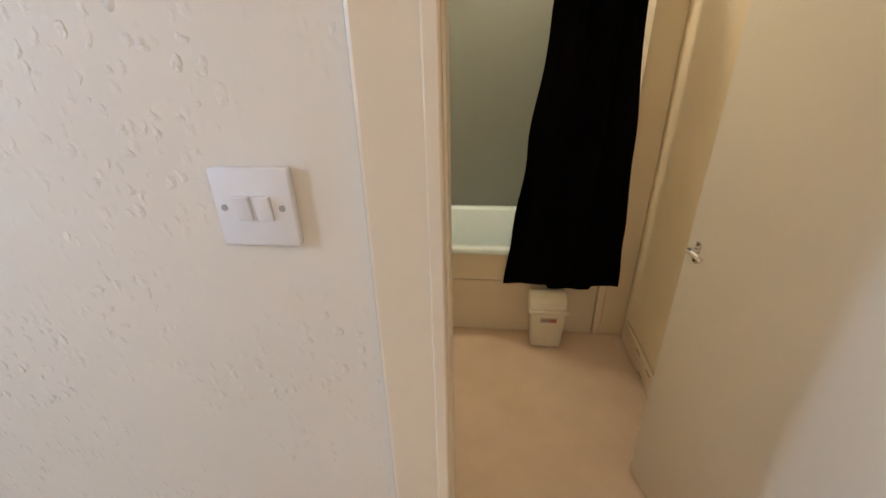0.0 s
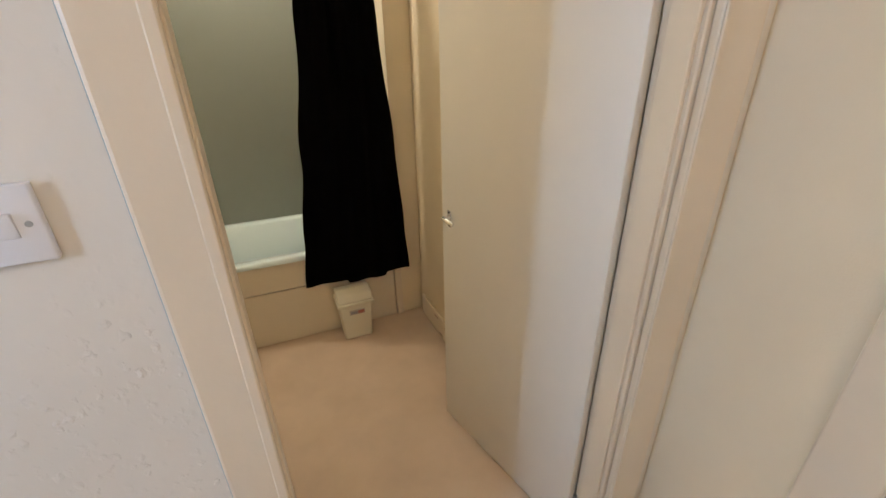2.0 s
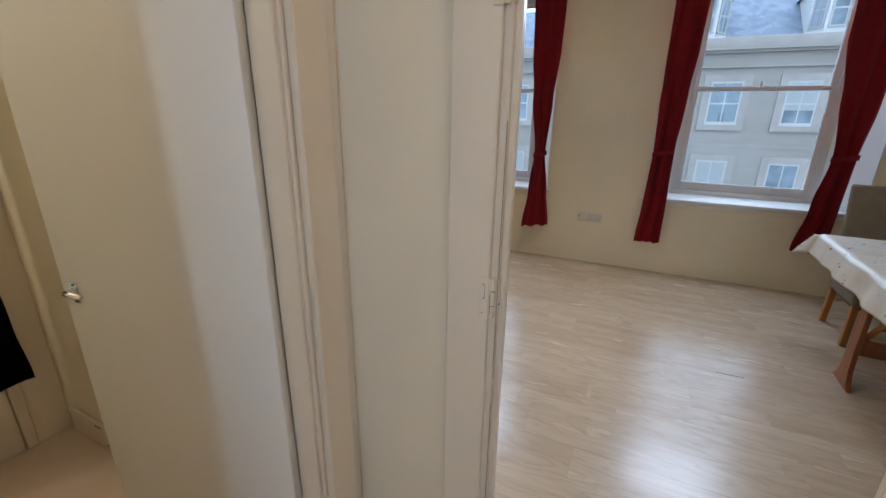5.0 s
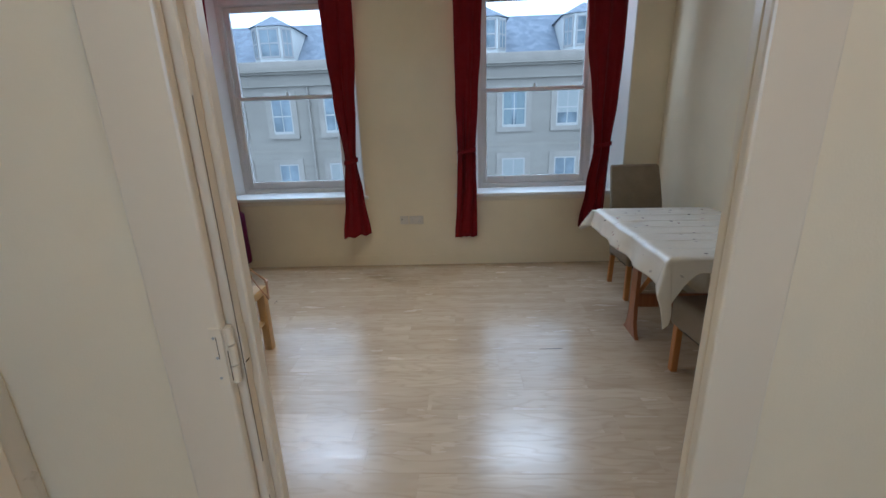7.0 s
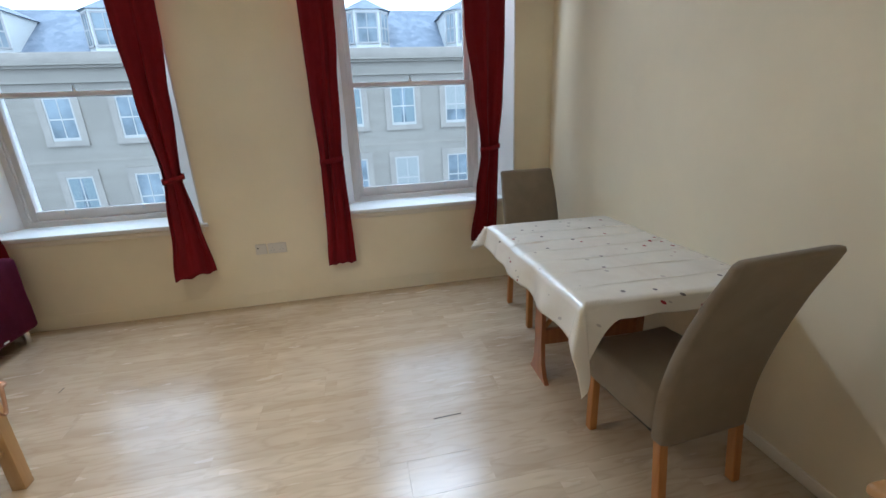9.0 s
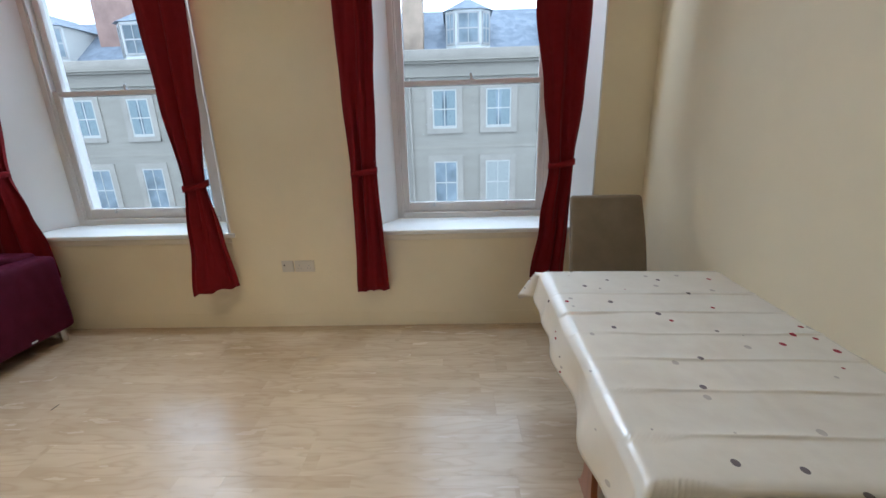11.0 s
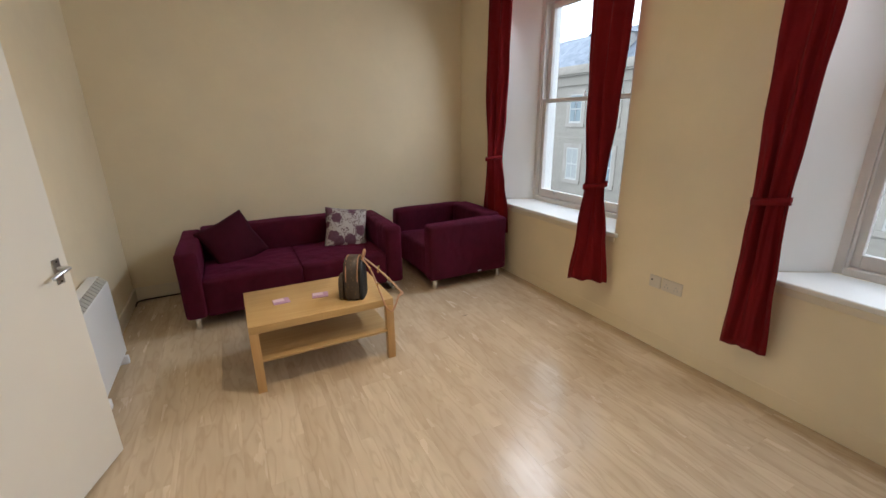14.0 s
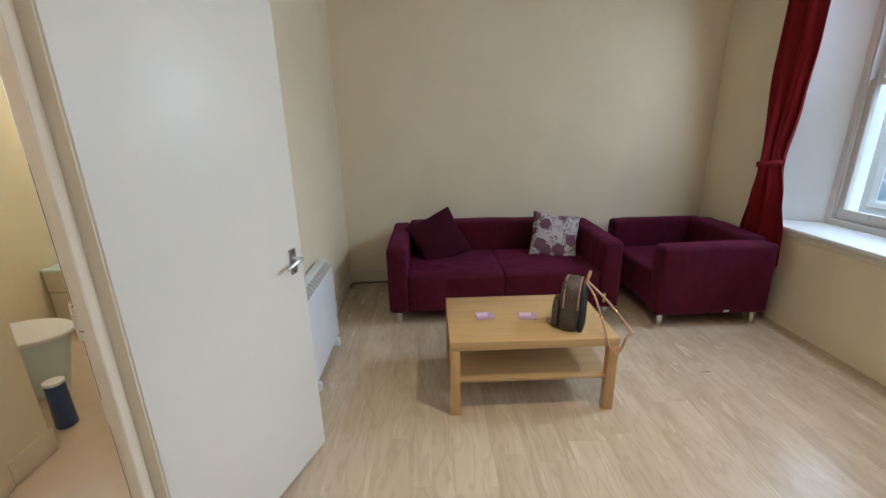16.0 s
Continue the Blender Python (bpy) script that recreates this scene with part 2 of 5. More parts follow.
# cream cushion with plum flowers and scrolls
n = Nodes("flowered_cushion_cloth", 0.9, spec=0.2)
vec = n.scaled(7.5, 7.5, 7.5)
d = n.voronoi(1.0, vec)
pet = n.ramp(n.math("ADD", d, n.math("MULTIPLY", n.noise(5, 2, vec), 0.35)), (0.57, 1.0), (0.61, 0.0))
scroll = n.ramp(n.math("FRACT", n.math("MULTIPLY", n.noise(1.6, 2, vec), 6.0)), (0.0, 0.0), (0.36, 0.0), (0.42, 1.0), (0.58, 1.0), (0.64, 0.0))
tone = n.mix(n.math("MULTIPLY", scroll, 0.85), (0.46, 0.42, 0.40), (0.13, 0.07, 0.085))
tone = n.mix(pet, tone, n.mix(n.noise(30, 3), (0.10, 0.035, 0.06), (0.19, 0.10, 0.13)))
n.colour(tone).bump(n.noise(800, 2), 0.3, 0.003)
FLOWER = n.m

OAK = wood("light_oak_veneer", (0.51, 0.345, 0.155), (0.44, 0.28, 0.115), "x", 0.38)
OAK_LEG = wood("light_oak_leg", (0.56, 0.36, 0.16), (0.48, 0.29, 0.12), "z", 0.38)
PINE = wood("orange_pine", (0.50, 0.22, 0.06), (0.40, 0.16, 0.04), "z", 0.38)
MAHOG = wood("red_brown_wood", (0.34, 0.13, 0.045), (0.26, 0.09, 0.032), "z", 0.35)
CABWOOD = wood("honey_wood", (0.48, 0.26, 0.10), (0.40, 0.20, 0.07), "z", 0.42)

# brown bag canvas with a small repeating tan mark
n = Nodes("brown_printed_canvas", 0.55)
mark = n.ramp(n.voronoi(48), (0.2, 1.0), (0.3, 0.0))
n.colour(n.mix(n.math("MULTIPLY", mark, 0.45), (0.055, 0.040, 0.032), (0.20, 0.13, 0.07))).bump(n.noise(300, 2), 0.2, 0.002)
BAG = n.m
BAG_DARK = fabric("black_canvas", (0.03, 0.032, 0.035), (0.02, 0.02, 0.022), 800, 0.7, 0.0)
LEATHER = painted("tan_leather", (0.42, 0.23, 0.13), 0.5, 0.1, 150, 0.2)
PINK = painted("lilac_card", (0.45, 0.27, 0.42), 0.5, 0.06)
PALE = painted("pale_print", (0.65, 0.50, 0.60), 0.5, 0.04)

n = Nodes("window_glass", 0.02)
n.b.inputs["Transmission Weight"].default_value = 1.0
n.b.inputs["IOR"].default_value = 1.02
n.b.inputs["Base Color"].default_value = (0.93, 0.96, 0.97, 1)
n.rough(n.ramp(n.noise(3, 5), (0.5, 0.01), (0.8, 0.05)))
GLASS = n.m
n = Nodes("lamp_shade_paper", 0.8)
n.b.inputs["Transmission Weight"].default_value = 0.5
n.colour((0.80, 0.62, 0.34))
SHADE = n.m

# sandstone, laid in weathered courses
n = Nodes("weathered_sandstone", 0.9, spec=0.2)
tone = n.mix(n.ramp(n.noise(0.35, 6), (0.3, 0.0), (0.7, 1.0)), (0.205, 0.187, 0.158), (0.165, 0.151, 0.128))
tone = n.mix(n.ramp(n.noise(1.1, 6, n.scaled(1, 0.5, 3)), (0.45, 0.0), (0.75, 0.7)), tone, (0.16, 0.145, 0.12))
tone = n.mix(n.math("MULTIPLY", n.random(), 0.3), tone, (0.26, 0.232, 0.19))
n.colour(tone).bump(n.noise(18, 6), 0.4, 0.02)
STONE = n.m
PALESTONE = painted("dressed_sandstone", (0.235, 0.212, 0.18), 0.9, 0.12, 30, 0.3)
n = Nodes("blue_grey_slate", 0.65)
row = n.scaled(1, 3.2, 5.0)
n.colour(n.mix(n.ramp(n.voronoi(1.0, row, "Color"), (0.2, 0.0), (0.8, 1.0)), (0.105, 0.122, 0.15), (0.155, 0.175, 0.205))).bump(n.voronoi(1.0, row), 0.4, 0.03)
SLATE = n.m
BROWNSTONE = painted("brown_weathered_stone", (0.30, 0.225, 0.165), 0.9, 0.2, 40, 0.3)
REDBRICK = painted("red_brick", (0.26, 0.165, 0.135), 0.9, 0.2, 40, 0.3)
FARWHITE = painted("white_far_sash", (0.28, 0.275, 0.25), 0.5, 0.05)
DORMER = painted("grey_dormer_paint", (0.26, 0.25, 0.24), 0.6, 0.1)
n = Nodes("dark_far_pane", 0.08)
n.colour(n.mix(n.ramp(n.noise(0.6, 4), (0.4, 0.0), (0.6, 1.0)), (0.05, 0.065, 0.075), (0.14, 0.17, 0.19)))
FARGLASS = n.m
NET = fabric("grey_net_cloth", (0.155, 0.185, 0.19), (0.11, 0.135, 0.145), 60, 0.9, 0.0, 0.1)
BLIND = fabric("white_blind_cloth", (0.23, 0.235, 0.22), (0.18, 0.19, 0.185), 60, 0.9, 0.0, 0.1)
n = Nodes("wet_asphalt", 0.8)
n.colour(n.mix(n.noise(3, 6), (0.045, 0.045, 0.047), (0.07, 0.07, 0.07))).bump(n.noise(60, 4), 0.3, 0.01)
ASPHALT = n.m


# ---- building helpers ----
def box(bm, x0, x1, y0, y1, z0, z1, bevel=0.0, seg=1, m=None):
    """A box, its edges rounded by bevel, moved by m."""
    size = Matrix.Translation(((x0 + x1) / 2, (y0 + y1) / 2, (z0 + z1) / 2)) @ Matrix.Diagonal((x1 - x0, y1 - y0, z1 - z0, 1))
    vs = bmesh.ops.create_cube(bm, size=1.0, matrix=m @ size if m else size)["verts"]
    if bevel:
        es = list({e for v in vs for e in v.link_edges})
        bmesh.ops.bevel(bm, geom=es, offset=bevel, segments=seg, profile=0.5, affect="EDGES")
    return bm


def bx(*a, **k):
    return box(bmesh.new(), *a, **k)


def rod(bm, p, q, r, n=12, r2=None):
    """A round bar from p to q."""
    p, q = Vector(p), Vector(q)
    m = Matrix.Translation((p + q) / 2) @ (q - p).to_track_quat("Z", "Y").to_matrix().to_4x4()
    bmesh.ops.create_cone(bm, cap_ends=True, segments=n, radius1=r, radius2=r if r2 is None else r2, depth=(q - p).length, matrix=m)
    return bm


def tube(bm, pts, r, n=8, flat=1.0):
    """A bent round or flattened band through points."""
    pts = [Vector(p) for p in pts]
    rings = []
    for i, p in enumerate(pts):
        d = (pts[min(i + 1, len(pts) - 1)] - pts[max(i - 1, 0)]).normalized()
        side = d.cross(Vector((0, 0, 1)))
        side = side.normalized() if side.length > 0.05 else Vector((1, 0, 0))
        up = side.cross(d)
        rings.append([bm.verts.new(p + side * math.cos(2 * math.pi * k / n) * r * flat + up * math.sin(2 * math.pi * k / n) * r) for k in range(n)])
    for a, b in zip(rings, rings[1:]):
        for k in range(n):
            bm.faces.new((a[k], a[(k + 1) % n], b[(k + 1) % n], b[k]))
    bm.faces.new(rings[0][::-1])
    bm.faces.new(rings[-1])
    return bm


def curve(*pts, steps=8):
    """Points on a smooth line through pts."""
    pts = [Vector(p) for p in pts]
    out = []
    for i in range(len(pts) - 1):
        a, b, c, d = pts[max(i - 1, 0)], pts[i], pts[i + 1], pts[min(i + 2, len(pts) - 1)]
        for s in range(steps):
            t = s / steps
            out.append(0.5 * (2 * b + (c - a) * t + (2 * a - 5 * b + 4 * c - d) * t * t + (3 * b - a - 3 * c + d) * t ** 3))
    return out + [pts[-1]]


def prism(bm, outline, axis, a, b):
    """A plate with that outline, from a to b along an axis (x: outline in y, z; y: in x, z; z: in x, y)."""
    put = {"x": lambda u, v, w: (w, u, v), "y": lambda u, v, w: (u, w, v), "z": lambda u, v, w: (u, v, w)}[axis]
    lo = [bm.verts.new(put(u, v, a)) for u, v in outline]
    hi = [bm.verts.new(put(u, v, b)) for u, v in outline]
    k = len(lo)
    bm.faces.new(lo[::-1])
    bm.faces.new(hi)
    for i in range(k):
        bm.faces.new((lo[i], lo[(i + 1) % k], hi[(i + 1) % k], hi[i]))
    bmesh.ops.recalc_face_normals(bm, faces=bm.faces[:])
    return bm


def mesh_of(name, bm, material, smooth=False):
    me = bpy.data.meshes.new(name)
    bm.to_mesh(me)
    bm.free()
    me.materials.append(material)
    if smooth:
        for p in me.polygons:
            p.use_smooth = True
    return me


def part(name, bm, material, parent, label="", smooth=False):
    """One mesh under a thing or a part, with its points in the world's (or the thing's own) axes."""
    ob = new(name, mesh_of(name, bm, material, smooth))
    ob.parent = parent
    if parent.parent is None:
        ob.matrix_parent_inverse = parent.matrix_basis.inverted()
    if label:
        ob["label"] = label
    return ob


def thing(name, label, category, at=(0, 0, 0), group="", kind=""):
    ob = new(name)
    ob.empty_display_size = 0.1
    ob.location = at
    return tagged(ob, label, category, group, kind)


def solid(name, bm, material, label, category, kind="", group="", smooth=False):
    return tagged(new(name, mesh_of(name, bm, material, smooth)), label, category, group, kind)


def setting(name, bm, material, label, category):
    return solid(name, bm, material, label, category, "structure")


def smooth_round(ob, width, seg=3):
    """Rounded edges on a finished mesh."""
    m = ob.modifiers.new("round", "BEVEL")
    m.width, m.segments, m.limit_method = width, seg, "ANGLE"
    for p in ob.data.polygons:
        p.use_smooth = True
    return ob


# ---- the place: walls, floors, ceilings ----
CEILING = 2.95
setting("wall_north", bx(0.80, 4.54, 2.62, 2.77, -0.1, CEILING), WALL, "magnolia painted plaster wall behind the plum sofa", "wall")
setting("wall_south", prism(bmesh.new(), [(0.93, -2.552), (4.54, -2.671), (4.54, -2.83), (0.93, -2.83)], "z", -0.1, CEILING), WALL, "magnolia painted plaster wall beside the dining table", "wall")


def wall_with_holes(bm, axis, a, b, u0, u1, z0, z1, holes):
    """A wall from a to b in depth, along u, with holes (u0, u1, z0, z1) through it."""
    def put(ua, ub, za, zb):
        if ub - ua > 1e-4 and zb - za > 1e-4:
            box(bm, *((a, b, ua, ub) if axis == "x" else (ua, ub, a, b)), za, zb)
    at = u0
    for h0, h1, hz0, hz1 in sorted(holes):
        put(at, h0, z0, z1)
        put(h0, h1, z0, hz0)
        put(h0, h1, hz1, z1)
        at = h1
    put(at, u1, z0, z1)
    return bm


# partition between the hall and the living room, with its doorway
setting("wall_west", wall_with_holes(bmesh.new(), "x", 0.935, 1.02, -2.56, 0.095, -0.1, CEILING, [(-1.216, -0.318, -0.1, 2.02)]), WALL, "magnolia painted partition wall with the living room doorway", "wall")
setting("wall_bathroom_east", bx(0.80, 1.02, 0.195, 2.62, -0.1, CEILING), WALL, "cream wall between the bathroom and the living room", "wall")
setting("wall_bathroom_south", wall_with_holes(bmesh.new(), "y", 0.095, 0.195, -2.2, 1.02, -0.1, CEILING, [(-0.079, 0.785, -0.1, 2.02)]), WOODCHIP, "cream woodchip papered hall wall with the bathroom doorway", "wall")
setting("wall_bathroom_return", bx(-1.15, -0.078, 0.196, 0.42, -0.1, CEILING), WALL, "cream boxed wall beside the bathroom doorway", "wall")
setting("wall_bathroom_north", bx(-1.15, 0.80, 2.43, 2.55, -0.1, CEILING), BATHWALL, "pale green panelled wall above the bath", "wall")
setting("wall_bathroom_pier", bx(0.668, 0.799, 1.747, 2.429, -0.1, CEILING), WALL, "cream boxed pier at the bath end", "wall")
setting("wall_bathroom_west", bx(-1.25, -1.15, 0.195, 2.55, -0.1, CEILING), WALL, "cream painted bathroom wall", "wall")
setting("wall_hall_south", bx(-2.2, 0.935, -1.85, -1.73, -0.1, CEILING), WOODCHIP, "cream woodchip papered hall wall", "wall")
setting("wall_hall_west", wall_with_holes(bmesh.new(), "x", -2.2, -2.1, -1.73, 0.095, -0.1, CEILING, [(-1.15, -0.3, 1.1, 2.3)]), WOODCHIP, "cream woodchip papered hall end wall with an added window", "wall")

setting("ceiling_living", bx(0.935, 4.54, -2.83, 2.77, CEILING, CEILING + 0.12), CEIL, "plain white painted living room ceiling", "ceiling")
setting("ceiling_hall", bx(-2.2, 0.935, -1.85, 2.55, CEILING + 0.004, CEILING + 0.12), CEIL, "plain white painted hall ceiling", "ceiling")
setting("floor_hall", bx(-2.2, 0.96, -1.85, 0.14, -0.12, 0.0), CARPET, "worn orange-beige hall carpet", "floor")
setting("floor_bathroom", bx(-1.25, 0.82, 0.14, 2.5, -0.12, -0.001), CARPET, "beige bathroom carpet", "floor")

# window wall with two deep openings that widen into the room
WX, WFACE = 4.885, 4.52
OPEN = {"window_1": (0.45, 1.69), "window_2": (-2.13, -0.92)}
SPLAY, SILL, HEAD = 0.215, 0.75, 2.70


def window_wall():
    bm = bmesh.new()
    outer, inner = [], []
    for y0, y1 in (OPEN["window_2"], OPEN["window_1"]):
        outer += [y0, y1]
        inner += [y0 - SPLAY, y1 + SPLAY]
    inner, outer = [-2.83] + inner + [2.77], [-2.83] + outer + [2.77]
    for i in (0, 2, 4):
        prism(bm, [(WFACE, inner[i]), (WFACE, inner[i + 1]), (WX, outer[i + 1]), (5.12, outer[i + 1]), (5.12, outer[i]), (WX, outer[i])], "z", -0.1, CEILING + 0.12)
    for i in (1, 3):
        prism(bm, [(WFACE, inner[i]), (WFACE, inner[i + 1]), (WX, outer[i + 1]), (5.12, outer[i + 1]), (5.12, outer[i]), (WX, outer[i])], "z", -0.1, SILL - 0.035)
        prism(bm, [(WFACE, inner[i]), (WFACE, inner[i + 1]), (WX, outer[i + 1]), (5.12, outer[i + 1]), (5.12, outer[i]), (WX, outer[i])], "z", HEAD, CEILING + 0.12)
    return bm


setting("wall_east", window_wall(), WALL, "magnolia painted window wall with two deep openings", "wall")


def reveals(y0, y1):
    """Thin white-painted lining boards on both splayed sides and the head."""
    bm = bmesh.new()
    for a, b, s in ((y1, y1 + SPLAY, 1), (y0, y0 - SPLAY, -1)):
        prism(bm, [(WX, a), (WFACE + 0.003, b), (WFACE + 0.003, b - s * 0.012), (WX, a - s * 0.012)], "z", SILL, HEAD)
    prism(bm, [(WFACE + 0.003, y0 - SPLAY + 0.013), (WFACE + 0.003, y1 + SPLAY - 0.013), (WX, y1 - 0.013), (WX, y0 + 0.013)], "z", HEAD - 0.012, HEAD - 0.001)
    return bm


def window(name, y0, y1):
    """A sash window: frame, two sashes with a pane each, beads, latch, lifts and the deep sill board."""
    w = thing(name, "white-painted sliding sash window with a deep sill", "window", (WX, (y0 + y1) / 2, SILL), kind="structure")
    part("reveal", reveals(y0, y1), REVEAL, w, "white painted splayed reveal")
    sill = bmesh.new()
    prism(sill, [(WFACE - 0.025, y0 - SPLAY - 0.03), (WFACE - 0.025, y1 + SPLAY + 0.03), (WFACE + 0.001, y1 + SPLAY + 0.03), (WFACE + 0.001, y1 + SPLAY - 0.013), (WX, y1 - 0.013), (WX, y0 + 0.013), (WFACE + 0.001, y0 - SPLAY + 0.013), (WFACE + 0.001, y0 - SPLAY - 0.03)], "z", SILL - 0.032, SILL)
    smooth_round(part("window_sill", sill, REVEAL, w, "white painted sill board"), 0.008)
    smooth_round(part("apron", bx(WFACE - 0.012, WFACE - 0.001, y0 - SPLAY, y1 + SPLAY, SILL - 0.075, SILL - 0.034), SKIRT, w), 0.004, 2)
    f = bmesh.new()
    for a, b in ((y0, y0 + 0.055), (y1 - 0.055, y1)):
        box(f, WX, WX + 0.12, a, b, SILL, HEAD, 0.004)
        a2, b2 = (b, b + 0.014) if a == y0 else (a - 0.014, a)
        box(f, WX + 0.008, WX + 0.026, a2, b2, SILL + 0.04, HEAD - 0.05, 0.004)
    box(f, WX, WX + 0.12, y0 + 0.055, y1 - 0.055, HEAD - 0.07, HEAD - 0.001, 0.004)
    box(f, WX - 0.006, WX + 0.14, y0 + 0.055, y1 - 0.055, SILL, SILL + 0.045, 0.005)
    for a2, b2 in ((y0 - 0.001, y0 + 0.012), (y1 - 0.012, y1 + 0.001)):
        part("outer_lining", bx(WX + 0.121, 5.135, a2, b2, SILL, HEAD), REVEAL, w, "white outer window lining")
    part("window_frame", f, SASH, w, "worn pinkish-white painted frame")
    mid = 1.752
    a, b = y0 + 0.057, y1 - 0.057

    def sash(nm, x, z0, z1, low, top):
        s = bmesh.new()
        for p, q in ((a, a + 0.05), (b - 0.05, b)):
            box(s, x, x + 0.04, p, q, z0, z1, 0.004)
        box(s, x, x + 0.04, a + 0.05, b - 0.05, z0, z0 + low, 0.004)
        box(s, x, x + 0.04, a + 0.05, b - 0.05, z1 - top, z1, 0.004)
        s = part(nm, s, SASH, w)
        g = part("pane", bx(x + 0.017, x + 0.021, a + 0.048, b - 0.048, z0 + low - 0.003, z1 - top + 0.003), GLASS, s)
        g.visible_shadow = False
    sash("lower_sash", WX + 0.028, SILL + 0.046, mid + 0.018, 0.075, 0.034)
    sash("upper_sash", WX + 0.071, mid - 0.018, HEAD - 0.071, 0.036, 0.05)
    c = (y0 + y1) / 2
    bm = rod(bmesh.new(), (WX + 0.045, c, mid + 0.018), (WX + 0.045, c, mid + 0.03), 0.016)
    box(bm, WX + 0.038, WX + 0.052, c - 0.004, c + 0.012, mid + 0.028, mid + 0.062, 0.003)
    part("latch", bm, STEEL, w, "dull metal sash latch")
    for k in (-0.27, 0.30):
        bm = bx(WX + 0.02, WX + 0.03, c + k - 0.012, c + k + 0.012, SILL + 0.09, SILL + 0.105, 0.002)
        box(bm, WX + 0.012, WX + 0.022, c + k - 0.004, c + k + 0.004, SILL + 0.09, SILL + 0.125, 0.002)
        part("sash_lift", bm, STEEL, w, "small metal sash lift")
    return w


for nm, (y0, y1) in OPEN.items():
    window(nm, y0, y1)

# skirtings
def skirting(nm, bm, mat, label):
    return smooth_round(setting(nm, bm, mat, label, "skirting board"), 0.006, 2)


setting("baseboard_east", bx(4.5165, 4.5195, -2.665, 2.60, 0.0, 0.11, 0.001), WALL, "magnolia painted skirting under the windows", "skirting board")
setting("baseboard_north", bx(1.022, 4.515, 2.612, 2.6195, 0.008, 0.13, 0.002), SKIRT, "magnolia painted skirting behind the sofa", "skirting board")
skirting("baseboard_south", prism(bmesh.new(), [(1.022, -2.545), (4.51, -2.66), (4.51, -2.672), (1.022, -2.557)], "z", 0.0, 0.06), SKIRT, "low magnolia painted skirting beside the table")
skirting("baseboard_west", bx(1.021, 1.037, -0.2, 2.60, 0.0, 0.13), SKIRT, "magnolia painted skirting on the partition")
skirting("baseboard_bathroom", bx(0.783, 0.799, 0.215, 1.70, 0.0, 0.13), TRIM, "scuffed cream bathroom skirting")
for k, (ya, za) in enumerate(((1.28, 0.10), (1.43, 0.105), (1.36, 0.02))):
    solid("scuff_mark", bx(0.7815, 0.7835, ya, ya + 0.05, za, za + 0.006), MAHOG, "brown scuff on the bathroom skirting", "scuff")
skirting("baseboard_return", bx(-0.0775, -0.066, 0.2, 0.435, 0.0, 0.13), TRIM, "cream skirting beside the bathroom doorway")
skirting("baseboard_hall", bx(-2.1, -0.133, 0.077, 0.094, 0.0, 0.14), TRIM, "cream painted hall skirting")


# ---- doorways ----
def casing_bar(bm, axis, face, out, u0, u1, z0, z1):
    """A moulded casing bar: a flat board with a raised bead on it."""
    s = 1 if out > 0 else -1
    def put(a, b, p, q, c, d, bev):
        a, b = min(a, b), max(a, b)
        box(bm, *((a, b, p, q) if axis == "x" else (p, q, a, b)), c, d, bev)
    put(face, face + out, u0, u1, z0, z1, 0.005)
    return bm


# bathroom doorway in the hall wall (y = 0.095)
frame_b = thing("door_frame", "cream gloss painted bathroom door frame", "door frame", (0.34, 0.14, 0), kind="structure")
lin = bx(-0.079, -0.058, 0.096, 0.194, 0, 1.995, 0.003)
box(lin, 0.763, 0.785, 0.096, 0.194, 0, 1.995, 0.003)
box(lin, -0.079, 0.785, 0.096, 0.194, 1.996, 2.02, 0.003)
part("lining", lin, TRIM, frame_b)
stop = bx(-0.058, -0.045, 0.105, 0.148, 0, 1.984, 0.002)
box(stop, 0.751, 0.763, 0.105, 0.168, 0, 1.984, 0.002)
box(stop, -0.045, 0.751, 0.105, 0.148, 1.984, 1.996, 0.002)
part("stop", stop, TRIM, frame_b)
for p, q in ((-0.127, -0.046), (0.772, 0.886)):
    bm = bx(p, q, 0.074, 0.0945, 0, 2.10, 0.005, 2)
    inner = q if p < 0 else p
    s = -1 if p < 0 else 1
    box(bm, min(inner, inner + s * 0.016), max(inner, inner + s * 0.016), 0.069, 0.0745, 0, 2.02, 0.002)
    part("casing", bm, TRIM, frame_b)
part("casing", bx(-0.045, 0.771, 0.075, 0.0945, 2.015, 2.10, 0.005), TRIM, frame_b)
solid("sealant_line", bx(-0.1315, -0.1275, 0.0915, 0.0948, 0, 2.08), painted("blue_grey_sealant", (0.42, 0.50, 0.54), 0.6), "thin blue-grey crack line along the door casing", "crack", "structure")

# living room doorway in the partition (x = 0.935 to 1.02)
frame_l = thing("door_frame", "chipped cream painted living room door frame", "door frame", (0.98, -0.715, 0), kind="structure")
lin = bx(0.936, 0.958, -0.349, -0.318, 0, 1.984, 0.003)
box(lin, 0.9582, 0.984, -0.362, -0.3227, 0, 1.984, 0.003)
box(lin, 0.958, 1.019, -0.3225, -0.318, 0, 1.995, 0.001)
box(lin, 0.936, 0.957, -1.215, -1.121, 0, 1.984, 0.003)
box(lin, 0.957, 0.975, -1.215, -1.152, 0, 1.995, 0.002)
box(lin, 0.936, 1.019, -1.215, -0.318, 1.996, 2.02, 0.003)
part("lining", lin, TRIM, frame_l)
part("stop", bx(0.940, 0.972, -1.120, -0.350, 1.984, 1.996, 0.002), TRIM, frame_l)
